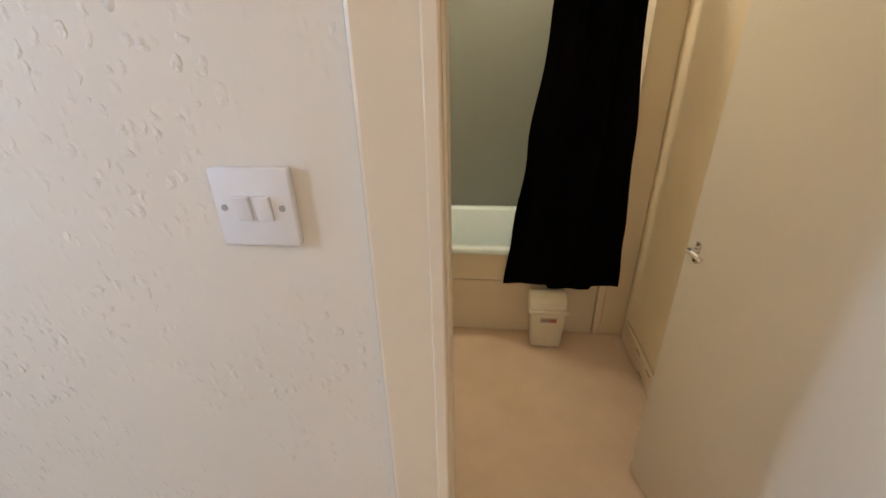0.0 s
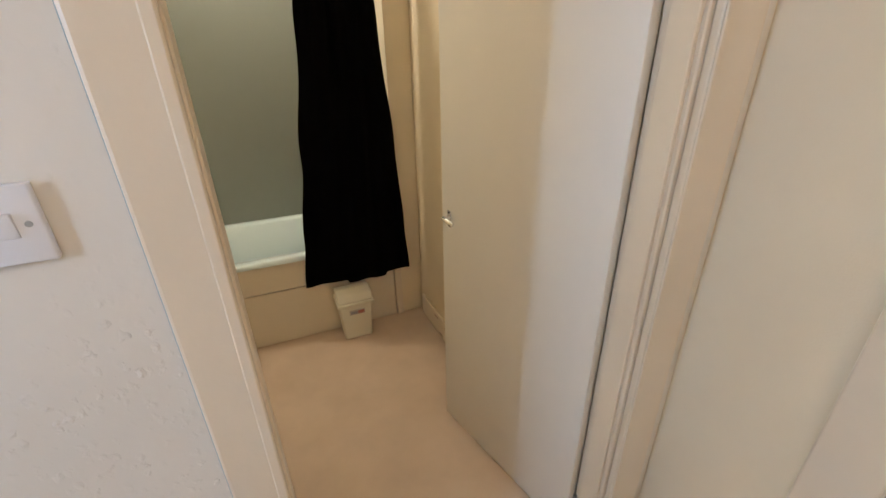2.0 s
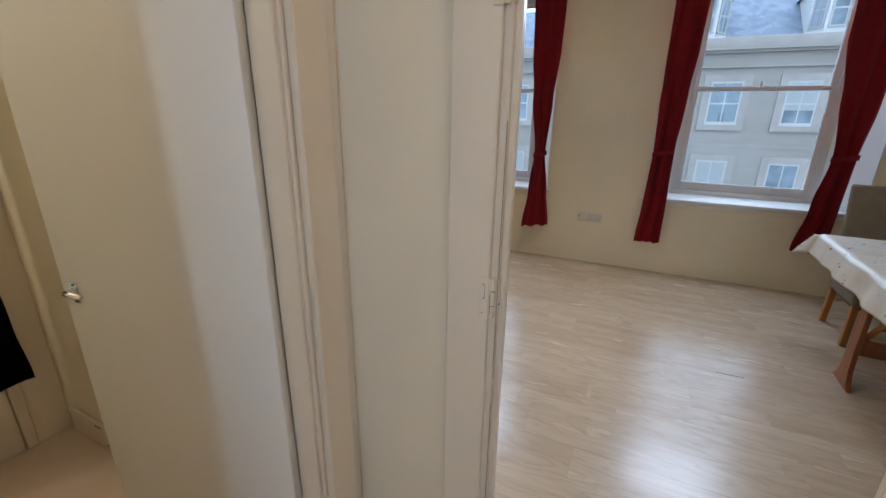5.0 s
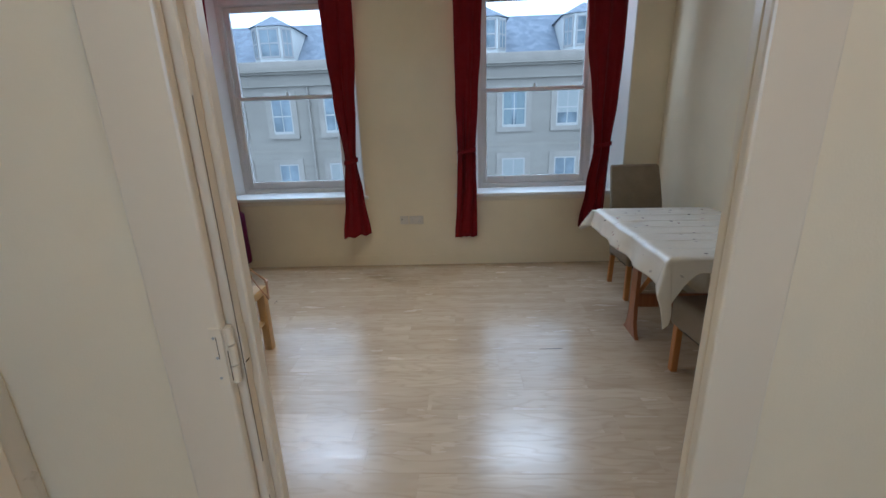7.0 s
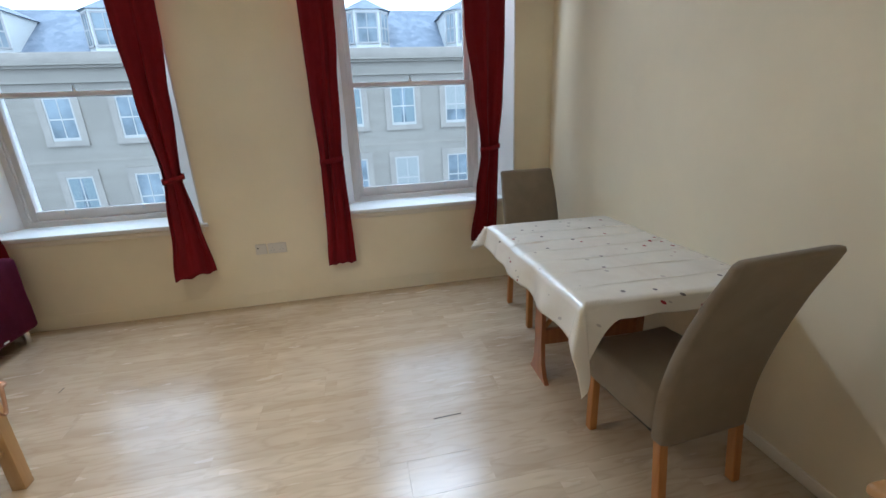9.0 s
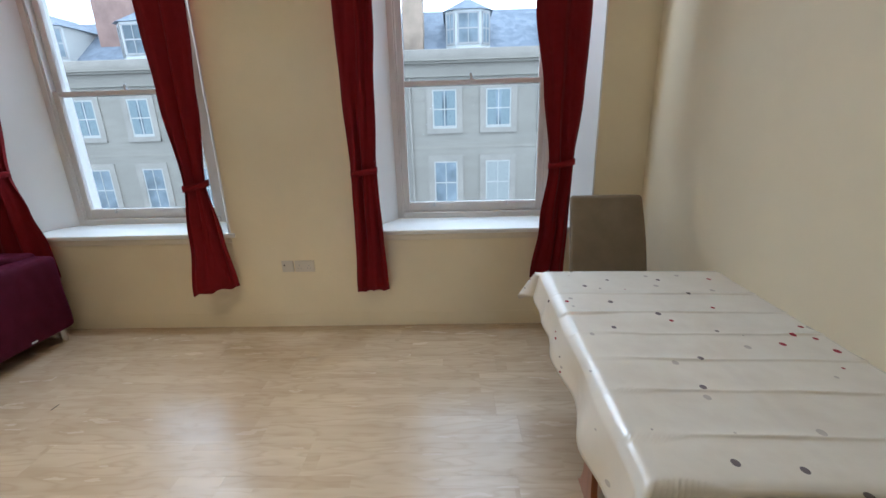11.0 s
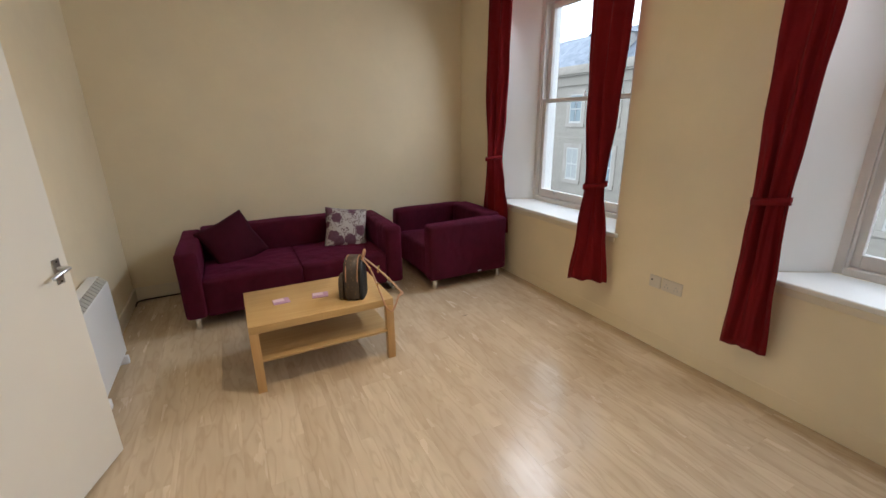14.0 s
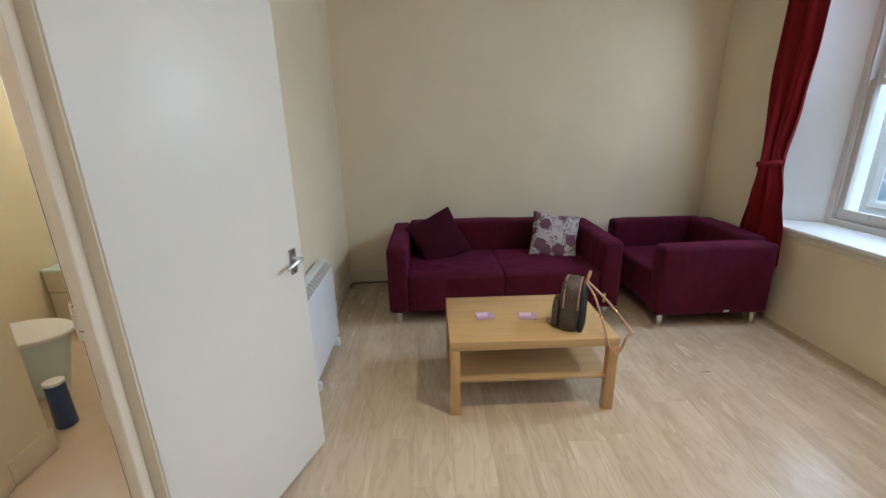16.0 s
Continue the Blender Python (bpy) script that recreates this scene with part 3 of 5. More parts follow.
for x0, x1 in ((0.915, 0.9345), (1.0205, 1.036)):
    for p, q in ((-0.333, -0.222), (-1.217, -1.119)):
        if x0 > 1:
            continue
        part("casing", bx(x0, x1, p, q, 0, 2.09, 0.005, 2), TRIM, frame_l)
    part("casing", bx(x0, x1, -1.118, -0.334, 2.005, 2.09, 0.005), TRIM, frame_l)
# painted-over hinge on the near jamb and filled keep on the far one
for z0 in (1.02, 1.70):
    hinge = bx(0.9112, 0.9152, -0.3345, -0.313, z0 - 0.004, z0 + 0.106, 0.0015)
    box(hinge, 0.9153, 0.9355, -0.3365, -0.3332, z0, z0 + 0.102, 0.0012)
    box(hinge, 0.9356, 0.9545, -0.3520, -0.3492, z0 + 0.004, z0 + 0.098, 0.0012)
    h_ob = part("hinge", hinge, TRIM, frame_l, "paint-covered door hinge")
    for k, (za, zb) in enumerate(((0.0, 0.030), (0.033, 0.068), (0.071, 0.102))):
        part("knuckle", rod(bmesh.new(), (0.9255, -0.3375 - 0.0012 * (k % 2), z0 + za), (0.9255, -0.3375 - 0.0012 * (k % 2), z0 + zb), 0.0085, 10), TRIM, h_ob)
    for xa, xb, ya, yb, za, zb in ((0.9160, 0.9172, -0.3374, -0.3364, 0.006, 0.062), (0.9106, 0.9114, -0.3252, -0.3243, 0.050, 0.090), (0.9360, 0.9480, -0.3528, -0.3519, 0.028, 0.031)):
        part("paint_crack", bx(xa, xb, ya, yb, z0 + za, z0 + zb), CRACK, h_ob, "dark crack in the paint")
    for cy, cz in ((-0.3205, 0.014), (-0.3212, 0.052), (-0.3205, 0.088)):
        part("screw", rod(bmesh.new(), (0.9105, cy, z0 + cz), (0.9114, cy, z0 + cz), 0.0026, 9), GREY, h_ob, "dull screw head under chipped paint")
for zz in (0.0, 0.40, 0.82, 1.12):
    part("paint_crack", bx(0.9348, 0.9358, -0.3496, -0.3486, zz + 0.02, zz + 0.36), CRACK, frame_l, "dark crack in the paint")
    part("paint_crack", bx(0.9572, 0.9588, -1.1522, -1.1508, zz + 0.02, zz + 0.22), CRACK, frame_l, "dark crack in the paint")
part("filler_patch", bx(0.9585, 0.974, -1.1521, -1.1508, 0.955, 1.03, 0.0005), painted("grey_filler", (0.52, 0.47, 0.40), 0.8), frame_l, "grey filler patch")
part("keep", bx(0.952, 0.974, -1.1521, -1.142, 0.865, 0.905, 0.001), STEEL, frame_l, "dull steel latch keep")


def lever(parent_ob, m, mat, s=1):
    """A lever handle on a back plate; m puts its plate against a face that looks along +x."""
    bm = bx(0.0, 0.006, -0.02, 0.02, -0.055, 0.055, 0.002, m=m)
    h = part("handle_plate", bm, mat, parent_ob, "worn metal handle plate")
    bm = rod(bmesh.new(), m @ Vector((0.006, 0, 0.012)), m @ Vector((0.045, 0, 0.012)), 0.009)
    tube(bm, [m @ Vector(p) for p in curve((0.045, 0.008 * s, 0.012), (0.047, -0.025 * s, 0.010), (0.044, -0.058 * s, 0.002), (0.04, -0.082 * s, -0.006), steps=4)], 0.008, 8)
    part("lever", bm, mat, h)
    for zz in (-0.043, 0.043):
        part("screw", rod(bmesh.new(), m @ Vector((0.006, 0, zz)), m @ Vector((0.0075, 0, zz)), 0.004, 8), DARK, h)


def door_leaf(name, label, hinge_xy, free_xy, side, height, mat):
    """A flush door leaf whose seen face runs from hinge_xy to free_xy; side: +1 when its thickness lies to the left of that line."""
    a, b = Vector((*hinge_xy, 0)), Vector((*free_xy, 0))
    width = (b - a).length
    ang = math.degrees(math.atan2(b.y - a.y, b.x - a.x))
    m = pose(a.x, a.y, 0, 0, 0, ang)
    d = thing(name, label, "door", a, kind="structure")
    y0, y1 = (0.0, 0.038) if side > 0 else (-0.038, 0.0)
    smooth_round(part("leaf", bx(0, width, y0, y1, 0.012, height, m=m), mat, d), 0.003, 2)
    return d, m, width


d, m, w = door_leaf("door_1", "white flush living room door standing wide open", (1.024, -0.318), (1.288, 0.395), 1, 1.985, DOOR)
lever(d, m @ pose(w - 0.065, 0, 1.0, 0, 0, -90), STEEL)
part("latch_plate", bx(w - 0.001, w + 0.0015, 0.008, 0.03, 0.94, 1.08, m=m), STEEL, d, "steel latch plate")
bm = rod(bmesh.new(), m @ Vector((w - 0.065, 0.038, 1.01)), m @ Vector((w - 0.065, 0.085, 1.01)), 0.009)
rod(bm, m @ Vector((w - 0.06, 0.083, 1.01)), m @ Vector((w - 0.17, 0.083, 1.0)), 0.008)
part("rear_handle", bm, STEEL, d, "metal lever on the rear face")
d, m, w = door_leaf("door_2", "cream flush bathroom door standing open into the bathroom", (0.733, 0.190), (0.583, 0.856), -1, 1.985, DOOR)
lever(d, m @ pose(w - 0.045, 0, 0.985, 0, 0, 90) @ Matrix.Scale(0.58, 4), CHROME, -1)
bm = rod(bmesh.new(), (0.755, 0.186, 0.10), (0.755, 0.186, 0.20), 0.006, 10)
part("hinge", bm, STEEL, d, "small steel hinge")


# ---- hall ----
sw = thing("light_switch", "white square double light switch on the hall wall", "light switch", (-0.25, 0.095, 1.357))
smooth_round(part("plate", bx(-0.2935, -0.2065, 0.0835, 0.0948, 1.3265, 1.4135), PLASTIC, sw), 0.0018, 2)
for x in (-0.261, -0.238):
    bm = bmesh.new()
    prism(bm, [(0.0837, 1.3565), (0.0837, 1.3845), (0.0765, 1.3845), (0.0815, 1.3565)], "x", x - 0.009, x + 0.009)
    smooth_round(part("rocker", bm, PLASTIC, sw, "white rocker"), 0.0015, 2)
for x in (-0.283, -0.2185):
    part("screw", rod(bmesh.new(), (x, 0.0837, 1.3705), (x, 0.0827, 1.3705), 0.0035, 12), GREY, sw, "dark screw head")


# ---- bathroom ----
def bath():
    b = thing("bathtub", "white enamel bathtub with a cream panel", "bathtub", (-0.17, 1.74, 0))
    x0, x1, y0, y1, top = -1.14, 0.665, 1.72, 2.425, 0.538
    bm = bmesh.new()
    rings = []
    for ins, z in ((0.0, top - 0.03), (0.0, top - 0.006), (0.008, top), (0.055, top), (0.07, top - 0.012), (0.10, top - 0.22), (0.15, top - 0.36), (0.22, top - 0.39)):
        ring = []
        for cx, cy, s0 in ((x1, y1, 0), (x0, y1, 90), (x0, y0, 180), (x1, y0, 270)):
            r = 0.012 + ins * 0.8
            px, py = cx + (-(ins + r) if cx == x1 else ins + r), cy + (-(ins + r) if cy == y1 else ins + r)
            for k in range(6):
                a = radians(s0 + 18 * k)
                ring.append(bm.verts.new((px + r * math.cos(a), py + r * math.sin(a), z)))
        rings.append(ring)
    for p, q in zip(rings, rings[1:]):
        for k in range(len(p)):
            bm.faces.new((p[k], p[(k + 1) % len(p)], q[(k + 1) % len(q)], q[k]))
    bm.faces.new(rings[-1])
    bmesh.ops.recalc_face_normals(bm, faces=bm.faces[:])
    part("tub", bm, ENAMEL, b, "", True)
    p = bx(x0, x1 - 0.045, 1.738, 1.752, 0.0, 0.336, 0.004)
    box(p, x0, x1 - 0.045, 1.732, 1.752, 0.343, 0.512, 0.004)
    part("panel", p, PANEL, b, "cream moulded bath panel")
    part("end_post", bx(x1 - 0.042, x1, 1.728, 1.756, 0.0, 0.513, 0.004), TRIM, b, "white painted end strip")


bath()


def cloth_sheet(rows, folds, amp, nu=60, phase=0.0):
    """A hanging cloth: rows of (z, y0, y1, x0, x1) from the top down, with folds along its width."""
    lines = []
    for p, q in zip(rows, rows[1:]):
        for k in range(10):
            t = k / 10
            s = t * t * (3 - 2 * t)
            lines.append([p[0] + (q[0] - p[0]) * t] + [a + (b - a) * s for a, b in zip(p[1:], q[1:])])
    lines.append(list(rows[-1]))
    full = max(abs(b - a) for _, a, b, _, _ in rows)
    bm = bmesh.new()
    grid = []
    for z, a, b, xa, xb in lines:
        tight = 1.35 - 0.6 * abs(b - a) / full
        run = []
        for i in range(nu + 1):
            u = i / nu
            wob = 0.35 * noise.noise((u * 3.1 + phase, z * 1.1, phase))
            fold = math.sin(2 * math.pi * (folds * u + wob) + phase) + 0.35 * math.sin(2 * math.pi * (1.7 * folds * u - z * 0.5) + phase)
            x = xa + (xb - xa) * u + amp * tight * fold
            hem = (0.014 * noise.noise((u * 4, phase, 3)) - 0.010 * fold) if z == rows[-1][0] else 0
            run.append(bm.verts.new((x, a + (b - a) * u + 0.006 * noise.noise((u * 9, z * 4, phase)), z + hem)))
        grid.append(run)
    for p, q in zip(grid, grid[1:]):
        for k in range(nu):
            bm.faces.new((p[k], p[k + 1], q[k + 1], q[k]))
    return bm


def thicken(ob, t):
    m = ob.modifiers.new("thick", "SOLIDIFY")
    m.thickness, m.offset = t, 0
    return ob


shower = thing("shower_curtain", "black cloth shower curtain drawn to the bath end", "shower curtain", (0.42, 1.69, 2.1))
bm = cloth_sheet([(z, a, b, 0.0, 0.0) for z, a, b in ((2.12, 0.30, 0.585), (1.65, 0.25, 0.62), (1.08, 0.185, 0.665), (0.62, 0.13, 0.69), (0.345, 0.095, 0.705))], 3.0, 0.018)
# the folds above run along x for this one: swap the two axes and set it before the bath
for v in bm.verts:
    v.co = Vector((v.co.y, 1.695 + v.co.x, v.co.z - 0.055 * max(0, (0.7 - v.co.z)) * (1 if v.co.y > 0.33 and v.co.y < 0.57 else 0)))
thicken(part("cloth", bm, BLACK, shower, "", True), 0.004)
part("rail", rod(bmesh.new(), (-1.149, 1.70, 2.13), (0.799, 1.70, 2.13), 0.0125), CHROME, shower, "chrome shower rail")

bin_ = thing("waste_bin", "ivory plastic flip-top waste bin beside the bath", "bin", (0.342, 1.655, 0))
bm = bmesh.new()
prism(bm, [(0.262, 1.592), (0.422, 1.592), (0.422, 1.718), (0.262, 1.718)], "z", 0.0, 0.235)
for v in bm.verts:
    if v.co.z > 0.1:
        v.co.x = 0.342 + (v.co.x - 0.342) * 1.18
        v.co.y = 1.655 + (v.co.y - 1.655) * 1.18
smooth_round(part("body", bm, BIN, bin_), 0.014, 3)
smooth_round(part("rim", bx(0.236, 0.448, 1.57, 1.735, 0.226, 0.252), BIN, bin_), 0.008, 3)
bm = bmesh.new()
prism(bm, [(1.575, 0.253), (1.73, 0.253), (1.72, 0.30), (1.655, 0.318), (1.60, 0.30)], "x", 0.243, 0.441)
smooth_round(part("lid", bm, BIN, bin_), 0.012, 3)
lab = part("label", bx(0.300, 0.388, 1.578, 1.581, 0.175, 0.203), painted("grey_label", (0.52, 0.46, 0.40), 0.5), bin_, "small grey and red printed label")
part("print", bx(0.306, 0.345, 1.5765, 1.578, 0.181, 0.196), painted("grey_print", (0.30, 0.28, 0.28), 0.5), lab)
part("print", bx(0.348, 0.384, 1.5765, 1.578, 0.179, 0.198), painted("red_print", (0.42, 0.14, 0.11), 0.5), lab)

# toilet, seen from the living room through both doorways
wc = thing("toilet", "white ceramic toilet with its seat down", "toilet", (-0.62, 0.95, 0))
def oval(bm, cx, cy, rx, ry, z0, z1, s=1.0, k=28):
    lo = [bm.verts.new((cx + rx * s * math.cos(2 * math.pi * i / k), cy + ry * s * math.sin(2 * math.pi * i / k), z0)) for i in range(k)]
    hi = [bm.verts.new((cx + rx * math.cos(2 * math.pi * i / k), cy + ry * math.sin(2 * math.pi * i / k), z1)) for i in range(k)]
    bm.faces.new(lo[::-1]), bm.faces.new(hi)
    for i in range(k):
        bm.faces.new((lo[i], lo[(i + 1) % k], hi[(i + 1) % k], hi[i]))
    return bm
smooth_round(part("bowl", oval(bmesh.new(), -0.60, 0.94, 0.25, 0.175, 0.0, 0.375, 0.62), ENAMEL, wc), 0.01)
smooth_round(part("seat", oval(bmesh.new(), -0.59, 0.94, 0.265, 0.19, 0.378, 0.408), PLASTIC, wc, "white toilet seat lid"), 0.01)
smooth_round(part("cistern", bx(-1.147, -0.96, 0.74, 1.14, 0.40, 0.78), ENAMEL, wc), 0.02)
smooth_round(part("pedestal_back", bx(-1.147, -0.80, 0.85, 1.03, 0.0, 0.40), ENAMEL, wc), 0.02)
brush = thing("toilet_brush", "dark blue toilet brush holder on the carpet", "toilet brush", (-0.18, 0.62, 0))
bm = rod(bmesh.new(), (-0.18, 0.62, 0), (-0.18, 0.62, 0.26), 0.05, 20, 0.045)
smooth_round(part("holder", bm, BLUE, brush), 0.006)
part("cap", rod(bmesh.new(), (-0.18, 0.62, 0.26), (-0.18, 0.62, 0.275), 0.047, 20), PLASTIC, brush, "white cap")

# bulbs and pendants that give the lamps their place
def pendant(x, y, z, top, shade, label):
    p = thing("pendant_lamp", label, "ceiling lamp", (x, y, top))
    part("rose", rod(bmesh.new(), (x, y, top - 0.025), (x, y, top - 0.001), 0.045, 20), PLASTIC, p)
    part("flex", rod(bmesh.new(), (x, y, z + 0.12), (x, y, top - 0.025), 0.004, 8), PLASTIC, p)
    part("holder", rod(bmesh.new(), (x, y, z + 0.065), (x, y, z + 0.12), 0.018, 12), PLASTIC, p)
    if shade:
        bm = bmesh.new()
        bmesh.ops.create_cone(bm, cap_ends=False, segments=40, radius1=shade, radius2=shade * 0.62, depth=0.2, matrix=pose(x, y, z + 0.0))
        thicken(part("shade", bm, SHADE, p, "pale gold drum shade", True), 0.003)
        bm = bmesh.new()
        for k in range(3):
            a = 2 * math.pi * k / 3
            rod(bm, (x, y, z + 0.09), (x + shade * 0.62 * math.cos(a), y + shade * 0.62 * math.sin(a), z + 0.09), 0.002, 6)
        part("spider", bm, BRASS, p)


pendant(2.76, -0.05, 2.27, CEILING, 0.12, "gold pendant lamp shade hanging over the living room")
pendant(0.2, -1.2, 2.52, CEILING + 0.004, 0, "bare bulb pendant in the hall")
pendant(-0.05, 1.95, 2.69, CEILING + 0.004, 0, "bare bulb pendant in the bathroom")

# hall window behind the walker, unseen and added to go with the side lamp
hw = thing("window_3", "plain white hall window, added out of view", "window", (-2.15, -0.725, 1.1), kind="structure")
bm = bx(-2.17, -2.13, -1.15, -1.10, 1.1, 2.3)
box(bm, -2.17, -2.13, -0.35, -0.30, 1.1, 2.3)
box(bm, -2.17, -2.13, -1.10, -0.35, 1.1, 1.15)
box(bm, -2.17, -2.13, -1.10, -0.35, 2.25, 2.3)
part("window_frame", bm, SASH, hw)
g = part("pane", bx(-2.153, -2.149, -1.10, -0.35, 1.15, 2.25), GLASS, hw)
g.visible_shadow = False


# ---- living room ----
def curtain(label, rows, folds, tie_z, phase):
    zt, a, b = rows[0][:3]
    c = thing("curtain", label, "curtain", (4.40, (a + b) / 2, zt), "tied-back crimson curtains")
    thicken(part("cloth", cloth_sheet(rows, folds, 0.017, 72, phase), CRIMSON, c, "", True), 0.004)
    for p, q in zip(rows, rows[1:]):
        if q[0] <= tie_z <= p[0]:
            t = (p[0] - tie_z) / (p[0] - q[0])
            y0, y1, x0, x1 = [u + (v - u) * t for u, v in zip(p[1:], q[1:])]
    mid, half = Vector(((x0 + x1) / 2, (y0 + y1) / 2, tie_z)), Vector(((x1 - x0) / 2, (y1 - y0) / 2, 0)) * 1.04
    side = Vector((half.y, -half.x, 0)).normalized() * 0.034
    bm = bmesh.new()
    rings = []
    for k in range(24):
        t = 2 * math.pi * k / 24
        p = mid + half * math.sin(t) + side * math.cos(t) + Vector((0, 0, 0.012 * math.sin(t)))
        rings.append([bm.verts.new(p + Vector((0, 0, dz))) for dz in (-0.019, 0.019)])
    for k in range(24):
        p, q = rings[k], rings[(k + 1) % 24]
        bm.faces.new((p[0], q[0], q[1], p[1]))
    thicken(part("tieback", bm, CRIMSON, c, "matching cloth tieback", True), 0.005)
    return c


curtain("dark crimson curtain tied back behind the armchair", [(2.85, 1.76, 1.49, 4.33, 4.42), (2.1, 1.755, 1.525, 4.31, 4.42), (1.65, 1.75, 1.575, 4.30, 4.43), (1.21, 1.722, 1.655, 4.30, 4.45), (0.95, 1.80, 1.60, 4.34, 4.46), (0.68, 1.88, 1.545, 4.38, 4.46), (0.45, 1.90, 1.53, 4.41, 4.46)], 2.6, 1.21, 0.3)
curtain("dark crimson tied-back curtain flaring at its hem", [(2.85, 0.47, 0.185, 4.30, 4.40), (2.1, 0.445, 0.20, 4.29, 4.40), (1.65, 0.408, 0.244, 4.27, 4.42), (1.12, 0.348, 0.262, 4.26, 4.40), (0.75, 0.38, 0.225, 4.245, 4.42), (0.378, 0.422, 0.18, 4.235, 4.43)], 2.4, 1.12, 1.7)
curtain("dark crimson tied-back curtain hanging straight below its tie", [(2.85, -0.69, -0.97, 4.32, 4.32), (2.1, -0.702, -0.937, 4.32, 4.32), (1.65, -0.706, -0.908, 4.33, 4.33), (1.18, -0.716, -0.884, 4.36, 4.36), (0.75, -0.70, -0.895, 4.38, 4.40), (0.32, -0.675, -0.90, 4.41, 4.46)], 2.2, 1.18, 2.9)
curtain("dark crimson tied-back curtain behind the dining chair", [(2.85, -1.83, -2.235, 4.36, 4.44), (2.1, -1.876, -2.222, 4.36, 4.44), (1.65, -1.938, -2.21, 4.38, 4.44), (1.20, -1.995, -2.161, 4.38, 4.40), (0.8, -1.955, -2.15, 4.41, 4.41), (0.40, -1.907, -2.14, 4.44, 4.42)], 2.5, 1.20, 4.4)
for ya, yb in ((0.05, 2.12), (-2.35, -0.50)):
    r = thing("curtain_rail", "slim white curtain rail over the window", "curtain rail", (4.44, (ya + yb) / 2, 2.86))
    part("rail", bx(4.41, 4.455, ya, yb, 2.845, 2.87, 0.004), PLASTIC, r)
    for yy in (ya + 0.2, yb - 0.2):
        part("bracket", bx(4.454, 4.5195, yy - 0.012, yy + 0.012, 2.85, 2.866), PLASTIC, r)

# sockets on the window wall
def socket_plate(y0, y1, holes, label):
    s = thing("wall_socket", label, "wall socket", (4.49, (y0 + y1) / 2, 0.49), "sockets between the windows")
    smooth_round(part("plate", bx(4.509, 4.5198, y0, y1, 0.447, 0.533), SOCKET, s), 0.003, 2)
    for yc in holes:
        part("switch", bx(4.5065, 4.5095, yc - 0.006, yc + 0.006, 0.505, 0.523, 0.001), SOCKET, s)
        for dy, dz in ((0, 0.02), (-0.011, 0.0), (0.011, 0.0)):
            part("pin_hole", bx(4.5082, 4.5095, yc + dy - 0.0025, yc + dy + 0.0025, 0.472 + dz, 0.481 + dz), GREY, s)


socket_plate(-0.345, -0.200, (-0.305, -0.235), "white double wall socket between the windows")
s = thing("wall_socket", "white single aerial socket plate between the windows", "wall socket", (4.49, -0.147, 0.49), "sockets between the windows")
smooth_round(part("plate", bx(4.509, 4.5198, -0.190, -0.104, 0.447, 0.533), SOCKET, s), 0.003, 2)
part("jack", rod(bmesh.new(), (4.5095, -0.125, 0.50), (4.506, -0.125, 0.50), 0.006), DARK, s, "dark round jack")

# panel heater behind the open door
ht = thing("panel_heater", "white electric panel heater with a grey grille", "heater", (1.08, 1.12, 0))
bm = bmesh.new()
prism(bm, [(1.042, 0.06), (1.145, 0.06), (1.145, 0.585), (1.10, 0.635), (1.042, 0.635)], "y", 0.74, 1.45)
smooth_round(part("casing", bm, HEATER, ht), 0.006)
g = bmesh.new()
for k in range(14):
    ya = 0.765 + k * 0.048
    box(g, 1.095, 1.15, ya, ya + 0.04, 0.0, 0.004, m=Matrix.Translation((1.1225, 0, 0.612)) @ pose(0, 0, 0, 0, 48, 0) @ Matrix.Translation((-1.1225, 0, 0)))
part("grille", g, GREY, ht, "grey slatted top grille")
for ya in (0.82, 1.36):
    smooth_round(part("foot", bx(1.045, 1.165, ya, ya + 0.03, 0.0, 0.061), HEATER, ht), 0.006)
part("wall_bracket", bx(1.0205, 1.043, 0.9, 1.3, 0.25, 0.5), GREY, ht)


def pad(bm, x0, x1, y0, y1, z0, z1, r=0.03, puff=0.0, seed=0.0):
    """A soft padded block with rounded edges and slight unevenness."""
    vs0 = set(bm.verts)
    box(bm, x0, x1, y0, y1, z0, z1, r, 3)
    vs = [v for v in bm.verts if v not in vs0]
    es = [e for e in bm.edges if e.verts[0] not in vs0]
    bmesh.ops.subdivide_edges(bm, edges=[e for e in es if e.calc_length() > 0.15], cuts=11, use_grid_fill=True)
    vs = [v for v in bm.verts if v not in vs0]
    c = Vector(((x0 + x1) / 2, (y0 + y1) / 2, (z0 + z1) / 2))
    for v in vs:
        k = noise.noise(v.co * 5 + Vector((seed, 0, 0))) * 0.008 + noise.noise(Vector((v.co.x * 16, v.co.y * 16, v.co.z * 5 + seed))) * 0.0035
        u, w_, h = (abs(v.co.x - c.x) / ((x1 - x0) / 2), abs(v.co.y - c.y) / ((y1 - y0) / 2), 0)
        if puff and v.co.z > c.z:
            v.co.z += puff * (1 - min(1, u) ** 2) * (1 - min(1, w_) ** 2)
        v.co += (v.co - c).normalized() * k
    return bm


